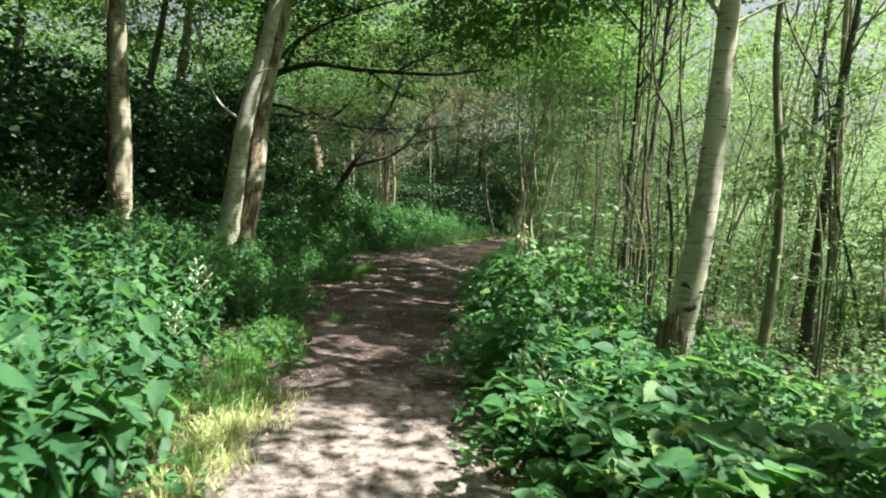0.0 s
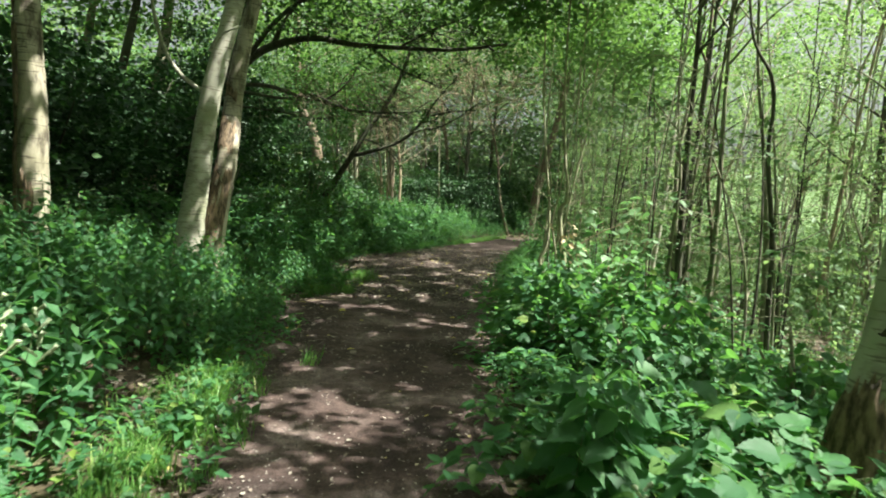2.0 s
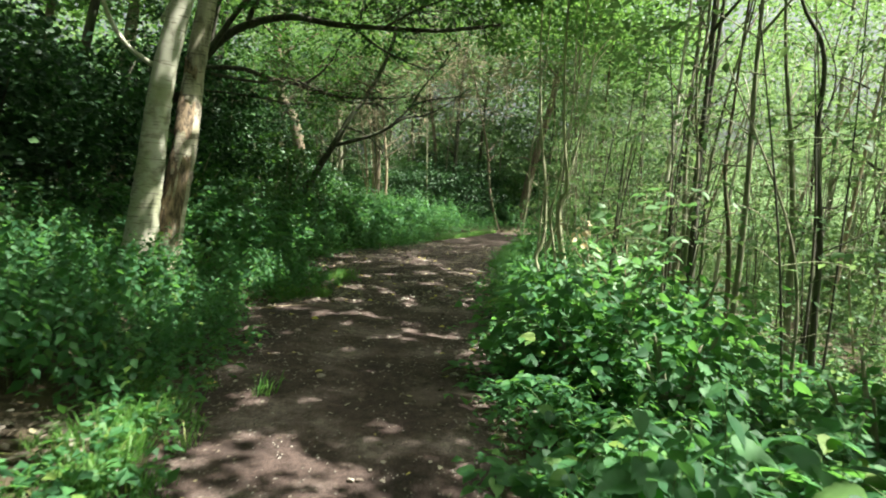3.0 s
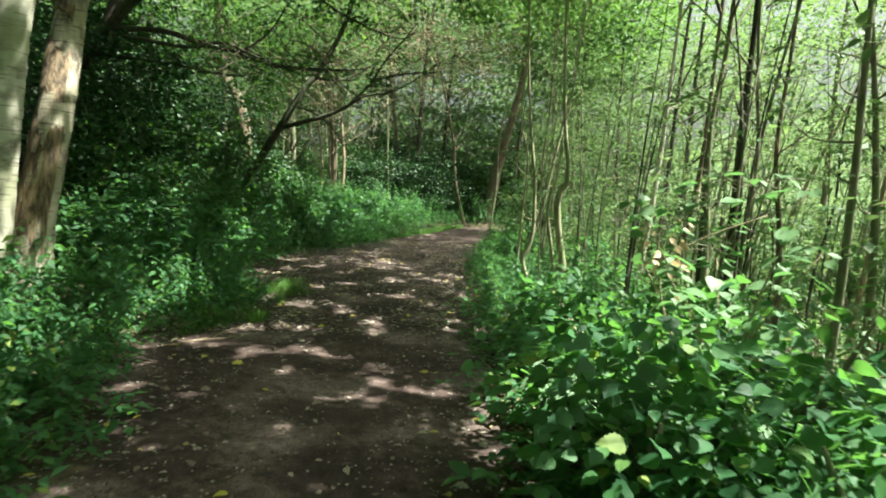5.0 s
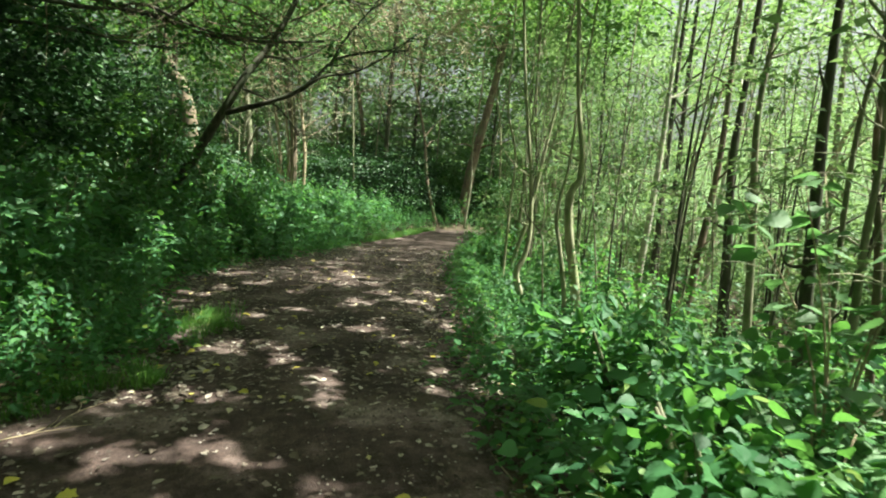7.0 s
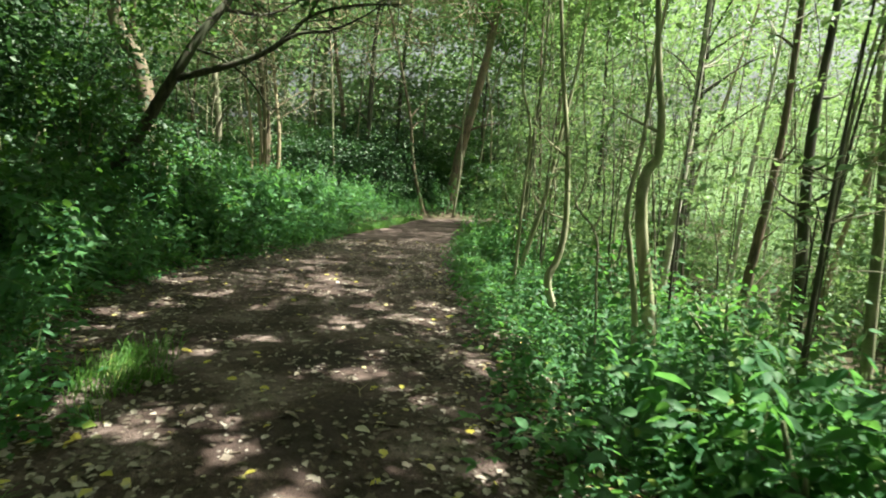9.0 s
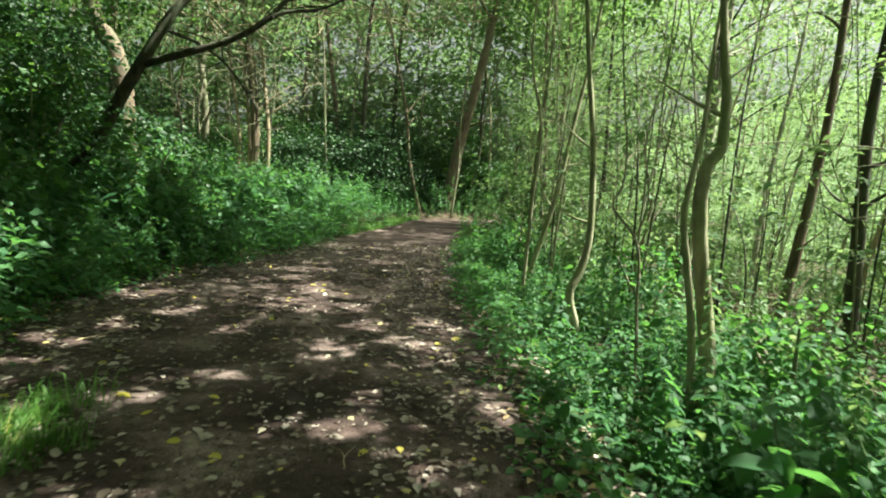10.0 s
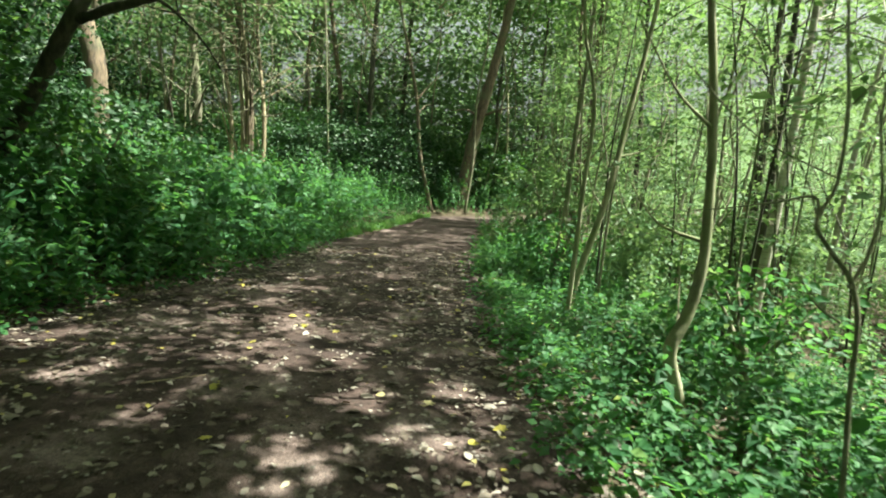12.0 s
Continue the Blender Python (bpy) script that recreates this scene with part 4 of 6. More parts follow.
    for label, pts, r, bark, h in stems:
        pts = up(pts, h - pts[-1][2], RNG.uniform(-0.2, 0.4))
        top = pts[-1]
        mid = pts[-2]
        lm = spread_limbs(top, 6, 1.3, 1.2, r * 0.4, mid)
        line = glide(pts, 6)
        for k in range(5):
            p = line[int(RNG.integers(len(line) // 4, len(line) * 3 // 4))]
            d = np.array([RNG.normal(0, 1), RNG.normal(0, 0.6), RNG.uniform(0.1, 0.9)])
            d *= RNG.uniform(0.3, 0.8) / np.linalg.norm(d)
            if k < 1 or "crooked" not in label:
                lm.append(((p, p + d * 0.5 + RNG.normal(0, 0.04, 3), p + d + np.array([0, 0, RNG.uniform(0, 0.3)])), r * 0.28, 0.003))
        if "dark forked" in label:
            lm.append((((1.74, 15.5, 1.41), (1.73, 15.5, 1.5), (1.55, 15.5, 1.48), (1.37, 15.5, 1.45), (1.15, 15.5, 1.42)), 0.007, 0.002))
            lm.append((((1.92, 15.5, 1.0), (1.75, 15.45, 1.08), (1.6, 15.4, 1.22)), 0.006, 0.002))
        tree("slender_tree", label, pts, r, r * 0.3, bark, lm, [((top[0] - (0.9 if top[0] < 4.6 else -0.2), top[1], top[2] - 0.6), (2.5, 2.5, 1.9), 110, 38, 0.34, 0.145)], M_CANOPY, sides=10, flare=0.25, group="slender trees by the path")
    # the brown tree at the bend
    z0 = gz(4.35, 38)
    tree("woodland_tree", "leaning brown tree where the path bends", ((4.35, 38, z0), (4.5, 38, 0.9), (4.85, 38, 3.2), (5.34, 38, 5.45), (5.9, 38, 8.3), (6.1, 38, 9.5), (6.5, 38, 13)), 0.3, 0.1, M_BROWN,
         spread_limbs((6.4, 38, 12.5), 6, 2.2, 1.4, 0.07, (5.9, 38, 8.3)) + [(((5.0, 38, 4.0), (5.7, 37.6, 4.3), (6.6, 37.2, 4.5)), 0.06, 0.015), (((4.95, 38, 4.0), (4.4, 37.6, 4.2), (3.7, 37.4, 4.1)), 0.05, 0.015)],
         [((6.0, 38, 11.5), (3.4, 3, 2.6), 150, 36, 0.45, 0.19)], M_CANOPY)


trees_of_the_left()
bent_tree()
trees_of_the_right()


def end_trees():
    for x, y, h, r, mat, lean in ((-3.4, 33.5, 11, 0.17, M_BROWN, -0.8), (-3.0, 33.8, 9, 0.09, M_TWIG, -0.3), (-3.9, 33.3, 9, 0.08, M_TWIG, -0.6), (0.4, 38, 12, 0.16, M_DARK, 0.6), (-0.6, 40, 13, 0.15, M_BROWN, -1.0),
                                  (2.0, 42, 13, 0.15, M_DARK, 0.8), (-6.0, 38, 12, 0.18, M_GREY, -0.6), (-9, 36, 12, 0.2, M_BROWN, 0.4), (9.5, 42, 12, 0.16, M_GREY, 0.8), (10.8, 43.5, 12, 0.14, M_GREY, 0.9), (-2.0, 44, 14, 0.2, M_GREY, 0.7)):
        z = gz(x, y)
        ctrl = ((x, y, z), (x + lean * 0.05 + 0.1, y, z + h * 0.25), (x + lean * 0.5 - 0.1, y + 0.2, z + h * 0.6), (x + lean, y, z + h))
        t = tree("woodland_tree", "tall woodland tree beyond the bend of the path", ctrl, r, r * 0.35, mat, spread_limbs(ctrl[3], 9, 2.0, 1.2, r * 0.3, ctrl[1]),
             [((x + lean, y, z + h * 0.85), (2.8, 2.6, 3.2), 70, 34, 0.45, 0.17)], M_FAR_HAZE, group="trees beyond the bend")
        brush(t, (x + lean * 0.5, y - 0.8, z + h * 0.5), (2.4, 1.6, 2.6), 46, 1.5, M_GREY, 0.011)


end_trees()


def trees_behind():
    for x, y, h, r in ((-7.5, -1.5, 10, 0.2), (-2.4, -7.5, 10, 0.18), (2.2, -7.0, 10, 0.17), (6.2, -2.6, 10, 0.16), (8.2, 2.6, 10, 0.15), (-8.4, 3.0, 10, 0.2), (-6.0, -7.0, 10, 0.2), (5.6, -8.0, 10, 0.17), (0.4, -12.0, 11, 0.2), (-10.5, -5.0, 11, 0.2), (9.5, -4.5, 11, 0.2)):
        z = gz(x, y)
        ctrl = ((x, y, z), (x + 0.1, y, z + h * 0.3), (x - 0.1, y + 0.2, z + h * 0.6), (x, y, z + h))
        tree("woodland_tree", "leafy woodland tree where the path begins", ctrl, r, r * 0.35, M_BROWN, spread_limbs(ctrl[3], 8, 2.2, 1.4, r * 0.3, ctrl[1]),
             [((x, y, z + h * 0.68), (3.3, 3.3, 3.8), 120, 24, 0.6, 0.32)], M_CANOPY, group="trees where the path begins")
    for x, y, h, r in ((4.2, 2.0, 9, 0.16), (-4.6, 1.0, 9, 0.18), (3.4, -3.0, 9, 0.16), (-3.6, -4.5, 9, 0.18), (6.6, 7.6, 9, 0.10), (5.2, 9.6, 9, 0.09)):
        z = gz(x, y)
        ctrl = ((x, y, z), (x + 0.1, y, z + h * 0.3), (x - 0.1, y + 0.2, z + h * 0.6), (x, y, z + h))
        tree("woodland_tree", "slim woodland tree standing near the start of the path", ctrl, r, r * 0.35, M_GREY, spread_limbs(ctrl[3], 8, 2.2, 1.4, r * 0.3, ctrl[2]),
             [((x, y, z + h * 0.9), (2.8, 2.8, 1.9), 140, 38, 0.42, 0.15)], M_CANOPY, group="trees near the start")


trees_behind()


def tall_trees():
    # Those beyond y 28 are added, with denser crowns, to shade the wood below.
    for x, y, h, r, lean in ((8.6, 9.5, 11, 0.11, 0.5), (9.6, 14.8, 12, 0.12, -0.4), (7.7, 23.8, 12, 0.09, 0.6), (11.0, 18.6, 12, 0.13, 0.3), (9.8, 27.0, 12, 0.12, 0.4), (12.5, 11.5, 12, 0.12, 0.7), (13.0, 24.0, 12, 0.12, 0.2), (6.9, 31.0, 13, 0.1, 0.3), (9.4, 32.5, 13, 0.1, -0.3), (8.0, 39.6, 13, 0.1, 0.2)):
        z = gz(x, y)
        ctrl = ((x, y, z), (x + 0.2 * lean, y, z + h * 0.3), (x + 0.5 * lean, y + 0.15, z + h * 0.6), (x + lean, y, z + h))
        tree("woodland_tree", "tall slim tree standing in the sunlit wood", ctrl, r, r * 0.35, [M_BROWN, M_GREY, M_DARK][int(x * 7) % 3], spread_limbs(ctrl[3], 9, 2.4, 1.4, r * 0.35, ctrl[1]),
             [((x + lean, y, z + h * 0.82), (3.0, 3.0, 2.6), 55 if y < 28 else 110, 34, 0.42, 0.14 if y < 28 else 0.2)], M_CANOPY, group="tall trees in the sunlit wood")


tall_trees()


def pale_trees():
    for k in range(16):
        y = 15.5 + 1.35 * k + RNG.uniform(-0.5, 0.5)
        x = path_r(min(y, 26)) + RNG.uniform(6.5, 13)
        z, h, r, lean = gz(x, y), RNG.uniform(9, 12), RNG.uniform(0.04, 0.075), RNG.uniform(0.8, 3.0)
        ctrl = ((x, y, z), (x + 0.22 * lean, y, z + h * 0.3), (x + 0.55 * lean, y + RNG.normal(0, 0.1), z + h * 0.6), (x + lean, y, z + h))
        tree("pale_tree", "thin leaning tree with pale sunlit bark", ctrl, r, r * 0.35, [M_BIRCH, M_TWIG, M_ROUGH_BIRCH][k % 3], spread_limbs(ctrl[3], 7, 1.6, 1.3, r * 0.35, ctrl[1]),
             [((x + lean, y, z + h * 0.85), (2.2, 2.2, 2.0), 24, 34, 0.42, 0.14)], M_SUNLIT, sides=8, group="pale trees in the sunlit wood")


pale_trees()


def saplings():
    """Thin light-seeking stems that crowd the wood beside the path."""
    spots = []
    tries = 0
    while len(spots) < 125 and tries < 4000:
        tries += 1
        y = RNG.uniform(5.0, 38)
        x = path_r(y) + 1.0 + RNG.random() ** 0.8 * (9.5 + 0.1 * y)
        if y < 9 and x < 3.4:
            continue
        if y < 22 and x < path_r(y) + 6.0 and RNG.random() < 0.72:
            continue
        if all((x - a) ** 2 + (y - b) ** 2 > 0.2 for a, b in spots):
            spots.append((x, y))
            for k in range(int(RNG.choice([0, 0, 0, 1, 2]))):
                spots.append((x + RNG.normal(0, 0.16), y + RNG.normal(0, 0.16)))
    for x, y in spots:
        z = gz(x, y)
        h = RNG.uniform(5.5, 9.5)
        r = RNG.choice([0.010, 0.014, 0.018, 0.024, 0.034])
        lean = RNG.normal(0.4, 0.95)
        wob = RNG.normal(0, 0.2, (5, 2))
        ctrl = [(x, y, z)] + [(x + lean * (k / 5) ** 1.2 + wob[k - 1, 0], y + wob[k - 1, 1], z + h * k / 5) for k in range(1, 6)]
        bark = [M_GREY, M_GREY, M_DARK, M_OLIVE, M_OLIVE, M_GREY][int(RNG.integers(6))]
        t = thing("sapling", Vector(ctrl[0]), "thin upright sapling with sparse light green leaves", "sapling", "saplings in the sunlit wood")
        line = glide(ctrl, 6)
        v, f = tube(line, r, r * 0.35, 6, 0.04)
        part("trunk", v, f, bark, t, "", True)
        tips = []
        for k in range(int(RNG.integers(3, 7))):
            i = int(RNG.integers(5, len(line) - 3))
            a = RNG.uniform(0, 2 * np.pi)
            reach = RNG.uniform(0.3, 1.0)
            p = line[i]
            e = p + np.array([math.cos(a) * reach, math.sin(a) * reach, RNG.uniform(0.2, 1.1)])
            m = (p + e) / 2 + np.array([0, 0, 0.08])
            v, f = tube(glide((p, m, e), 4), r * 0.45, r * 0.15, 5)
            part("twig", v, f, bark, t, "", True)
            tips += [m, e]
        if r > 0.013 and RNG.random() < 0.6:
            i = int(RNG.integers(6, 16))
            p, a = line[i], RNG.uniform(0, 2 * np.pi)
            out = np.array([math.cos(a), math.sin(a), 0]) * RNG.uniform(0.3, 0.6)
            v, f = tube(glide((p, p + out * 0.5 + (0, 0, 0.35), p + out + (0, 0, 1.2), p + out * 1.3 + (RNG.normal(0, 0.15), 0, 2.8)), 4), r * 0.75, r * 0.25, 6, 0.04)
            part("fork", v, f, bark, t, "", True)
        hi = line[RNG.integers(5, len(line), 12)] + RNG.normal(0, 0.5, (12, 3))
        near = y < 24 and x - path_r(y) < 5
        v, f = sprays(np.vstack([np.array(tips), hi]), 20 if near else 34, 0.26 if near else 0.32, 0.2, 0.08, LEAF_MID if near else LEAF_LO, 0.3, True, 0.35)
        part("foliage", v, f, M_SUNLIT, t)
    for k in range(46):
        x, y = RNG.uniform(-11, 9), RNG.uniform(34.5, 46)
        if path_l(y) - 1 < x < path_r(y) + 1:
            continue
        z, h, r, lean = gz(x, y), RNG.uniform(9, 13), RNG.choice([0.03, 0.04, 0.06, 0.09]), RNG.normal(0, 0.9)
        wob = RNG.normal(0, 0.15, (5, 2))
        ctrl = [(x, y, z)] + [(x + lean * j / 5 + wob[j - 1, 0], y + wob[j - 1, 1], z + h * j / 5) for j in range(1, 6)]
        bark = [M_GREY, M_GREY, M_DARK, M_BROWN, M_OLIVE][int(RNG.integers(5))]
        t = thing("pole_tree", Vector(ctrl[0]), "thin pole-like tree beyond the bend of the path", "tree", "pole trees beyond the bend")
        line = glide(ctrl, 4)
        v, f = tube(line, r, r * 0.4, 6, 0.04)
        part("trunk", v, f, bark, t, "", True)
        for j in range(4):
            p = line[int(RNG.integers(6, len(line) - 2))]
            a = RNG.uniform(0, 2 * np.pi)
            e = p + np.array([math.cos(a) * 1.3, math.sin(a) * 1.3, RNG.uniform(0.3, 1.5)])
            v, f = tube(glide((p, (p + e) / 2 + (0, 0, 0.15), e), 4), r * 0.4, r * 0.12, 5)
            part("limb", v, f, bark, t, "", True)


saplings()


def underwood():
    """Young many-stemmed trees under the tall ones, whose leaves lie in flat layers."""
    spots = ((2.9, 8.4), (3.9, 9.6), (2.7, 10.9), (4.6, 10.9), (3.5, 12.4), (5.6, 12.6), (2.8, 13.8), (4.4, 14.4), (6.4, 14.8), (3.2, 16.2), (5.2, 16.6), (7.2, 17.2), (3.6, 18.6), (4.9, 19.6), (6.6, 20.2),
             (3.5, 21.6), (5.3, 22.6), (7.4, 22.8), (4.3, 25.2), (6.2, 25.8), (8.4, 19.8), (8.6, 25.0), (5.4, 28.8), (7.6, 28.4), (6.8, 9.0), (8.0, 12.0), (9.2, 15.6), (4.6, 7.2))
    for x, y in spots:
        z, h = gz(x, y), RNG.uniform(3.4, 6.2)
        t = thing("young_tree", (x, y, z), "many-stemmed young tree with layers of light green leaves", "tree", "young trees in the sunlit wood")
        tips = []
        for k in range(int(RNG.integers(2, 5))):
            a = RNG.uniform(0, 2 * np.pi)
            d = np.array([math.cos(a), math.sin(a), 0]) * RNG.uniform(0.3, 0.9)
            top = np.array([x, y, z + h * RNG.uniform(0.75, 1.0)]) + d
            line = glide(((x + 0.06 * d[0], y + 0.06 * d[1], z), (x + 0.25 * d[0] + RNG.normal(0, 0.08), y + 0.25 * d[1], z + 0.45 * h), top), 8)
            v, f = tube(line, RNG.uniform(0.012, 0.024), 0.005, 6, 0.04)
            part("stem", v, f, M_GREY if k % 2 else M_DARK, t, "", True)
            for j in range(8):
                p = line[int(RNG.integers(5, len(line)))]
                b = RNG.uniform(0, 2 * np.pi)
                reach = RNG.uniform(0.4, 0.9)
                e = p + np.array([math.cos(b) * reach, math.sin(b) * reach, RNG.uniform(-0.05, 0.25)])
                m = (p + e) / 2 + np.array([0, 0, 0.06])
                v, f = tube(glide((p, m, e), 4), 0.006, 0.002, 4)
                part("twig", v, f, M_GREY, t, "", True)
                tips += [m, e, e + np.array([RNG.normal(0, 0.2), RNG.normal(0, 0.2), -0.04]), (m + e) / 2 + np.array([RNG.normal(0, 0.15), RNG.normal(0, 0.15), 0.02])]
        v, f = sprays(np.array(tips), 15, 0.22, 0.12, 0.1, LEAF_MID, 0.3, True, 0.3)
        part("foliage", v, f, M_SUNLIT, t)


underwood()


# ---- beds of plants ----
def plant_nettle(h, pairs, size, leaf=LEAF_HI):
    """An upright stalk with crossed pairs of hanging leaves."""
    bend = RNG.normal(0, 0.10, 2) * h
    line = glide([(0, 0, 0), (bend[0] * 0.3, bend[1] * 0.3, h * 0.5), (bend[0], bend[1], h)], 3)
    sv, sf = tube(line, 0.004, 0.0015, 3)
    s = np.repeat(np.linspace(0.22, 1.0, pairs), 2)
    pos = np.stack([np.interp(s, np.linspace(0, 1, len(line)), line[:, k]) for k in range(3)], 1)
    a = np.tile([0, np.pi], pairs) + np.repeat(np.arange(pairs) * np.pi / 2, 2) + RNG.normal(0, 0.25, 2 * pairs)
    along = np.stack([np.cos(a), np.sin(a), RNG.uniform(-0.95, 0.05, len(a))], 1)
    up = np.stack([RNG.normal(0, 0.3, len(a)), RNG.normal(0, 0.3, len(a)), np.ones(len(a))], 1)
    sz = size * np.interp(s, (0.2, 0.45, 0.8, 1), (0.7, 1.15, 1.0, 0.45)) * RNG.uniform(0.8, 1.2, len(s))
    out = pos + along * 0.012
    lv, lf = lay(leaf, out, along, up, sz)
    return join([(sv, sf), (lv, lf)]), np.concatenate([np.ones(len(sf), int), np.zeros(len(lf), int)])


def plant_bramble(reach, n, size, leaf=LEAF_HI):
    """An arching cane with leaves of three leaflets."""
    a0 = RNG.uniform(0, 2 * np.pi)
    d = np.array([math.cos(a0), math.sin(a0), 0])
    h = reach * RNG.uniform(0.4, 0.8)
    line = glide([(0, 0, 0), d * reach * 0.3 + (0, 0, h * 0.85), d * reach * 0.65 + (0, 0, h), d * reach + (0, 0, h * 0.55)], 4)
    chunks = [tube(line, 0.004, 0.002, 3)]
    ns = len(chunks[0][1])
    s = np.linspace(0.12, 1, n)
    pos = np.stack([np.interp(s, np.linspace(0, 1, len(line)), line[:, k]) for k in range(3)], 1)
    side = np.cross(d, (0, 0, 1.0))
    for k in range(n):
        b = d * RNG.uniform(-0.2, 0.8) + side * (1 if k % 2 else -1) * RNG.uniform(0.5, 1.2)
        b = np.array([b[0], b[1], RNG.uniform(-0.1, 0.5)])
        b = b / np.linalg.norm(b)
        root = pos[k] + b * RNG.uniform(0.04, 0.10)
        r = np.cross(b, (0, 0, 1.0))
        al = np.stack([b, b * 0.25 + r, b * 0.25 - r]) + np.array([0, 0, -0.25])
        up = np.tile([RNG.normal(0, 0.3), RNG.normal(0, 0.3), 1.0], (3, 1))
        chunks.append(lay(leaf, np.repeat(root[None], 3, 0), al, up, size * RNG.uniform(0.75, 1.25) * np.array([1.1, 0.9, 0.9])))
    v, f = join(chunks)
    return (v, f), np.concatenate([np.ones(ns, int), np.zeros(len(f) - ns, int)])


def plant_low(n, spread, size, leaf):
    """A low tuft of stalked leaves."""
    a = RNG.uniform(0, 2 * np.pi, n)
    r = spread * np.sqrt(RNG.random(n))
    pos = np.stack([r * np.cos(a), r * np.sin(a), RNG.uniform(0.05, 0.28, n) * (1.2 - r / spread * 0.6)], 1)
    along = np.stack([np.cos(a), np.sin(a), RNG.uniform(-0.4, 0.3, n)], 1) + RNG.normal(0, 0.3, (n, 3))
    up = np.stack([RNG.normal(0, 0.3, n), RNG.normal(0, 0.3, n), np.ones(n)], 1)
    v, f = lay(leaf, pos, along, up, size * RNG.uniform(0.6, 1.3, n))
    return (v, f), np.zeros(len(f), int)


def plant_grass(n, h, spread):
    v, f = [], []
    for k in range(n):
        a, b = RNG.uniform(0, 2 * np.pi, 2)
        r = spread * math.sqrt(RNG.random())
        p = np.array([r * math.cos(b), r * math.sin(b), 0])
        d = np.array([math.cos(a), math.sin(a), 0])
        s = np.array([-d[1], d[0], 0]) * RNG.uniform(0.0018, 0.004)
        hh = h * RNG.uniform(0.5, 1.2)
        m, e = p + d * hh * 0.25 + (0, 0, hh * 0.7), p + d * hh * RNG.uniform(0.5, 0.9) + (0, 0, hh * RNG.uniform(0.6, 1.0))
        o = len(v)
        v += [p - s, p + s, m + s, m - s, e]
        f += [(o, o + 1, o + 2), (o, o + 2, o + 3), (o + 3, o + 2, o + 4)]
    return (np.array(v), np.array(f)), np.zeros(len(f), int)


def bed(name, label, category, kinds, spots, scale, mats, tilt=0.12, sink=0.02):
    """One bed of many plants; spots: x, y; kinds: a few grown plants that take turns."""
    spots = np.asarray(spots)
    z = ground_z(spots[:, 0], spots[:, 1]) - sink
    pick = RNG.integers(0, len(kinds), len(spots))
    vs, fs, mi, o = [], [], [], 0
    for k, ((v, f), m) in enumerate(kinds):
        w = np.where(pick == k)[0]
        if not len(w):
            continue
        a = RNG.uniform(0, 2 * np.pi, len(w))
        c, s = np.cos(a), np.sin(a)
        sc = (np.asarray(scale)[w] if np.ndim(scale) else np.full(len(w), scale)) * RNG.uniform(0.8, 1.2, len(w))
        tx, ty = RNG.normal(0, tilt, (2, len(w)))
        rot = np.zeros((len(w), 3, 3))
        rot[:, 0, 0], rot[:, 0, 1], rot[:, 1, 0], rot[:, 1, 1], rot[:, 2, 2] = c, -s, s, c, 1
        rot[:, 0, 2], rot[:, 1, 2] = tx, ty
        p = np.einsum("nij,kj->nki", rot, v) * sc[:, None, None]
        p += np.stack([spots[w, 0], spots[w, 1], z[w]], 1)[:, None]
        vs.append(p.reshape(-1, 3))
        fs.append((f[None] + (np.arange(len(w)) * len(v))[:, None, None]).reshape(-1, 3) + o)
        mi.append(np.tile(m, len(w)))
        o += len(w) * len(v)
    ob = new(name, mesh_np(name, np.concatenate(vs), np.concatenate(fs), mats, np.concatenate(mi)))
    return tagged(ob, label, category, kind="stuff")


def single_plants(name, label, category, group, kinds, spots, scale, mats, names=("foliage", "stem")):
    """Plants that stand near enough to be told apart: each one a thing of its own with its stem and its leaves."""
    made = []
    for (v, f), m in kinds:
        made.append([mesh_np(names[i], v, f[m == i], mats[i]) for i in (0, 1)])
    for k, (x, y) in enumerate(spots):
        t = thing(name, (x, y, float(ground_z(x, y)) - 0.02), label, category, group)
        sc = (scale[k] if np.ndim(scale) else scale) * RNG.uniform(0.85, 1.15)
        t.matrix_world = pose(x, y, float(ground_z(x, y)) - 0.02, RNG.normal(0, 6), RNG.normal(0, 6), RNG.uniform(0, 360)) @ Matrix.Diagonal((sc, sc, sc, 1))
        for i in (0, 1):
            new(names[i], made[k % len(made)][i]).parent = t


def strip(n, y0, y1, d0, d1, side, power=1.0):
    """Spots in a strip beside the path, from d0 to d1 metres off its edge."""
    y = RNG.uniform(y0, y1, n)
    d = d0 + RNG.random(n) ** power * (d1 - d0)
    x = path_l(y) - d if side < 0 else path_r(y) + d
    return np.stack([x, y], 1)


def patch(p):
    return np.sin(p[:, 0] * 1.9 + 1.3 * np.sin(p[:, 1] * 0.8)) * np.sin(p[:, 1] * 1.1 + 0.7)


def off_hollow(p):
    """Spots outside the bare hollow between the nettles."""
    return np.hypot((p[:, 0] + 2.75) / 0.7, (p[:, 1] - 6.9) / 0.55) > 1


def lower(y):
    """The growth on the slope is lower where the slender trees stand."""
    return np.interp(y, (12.8, 14.6, 22, 26), (1, 0.66, 0.7, 1))


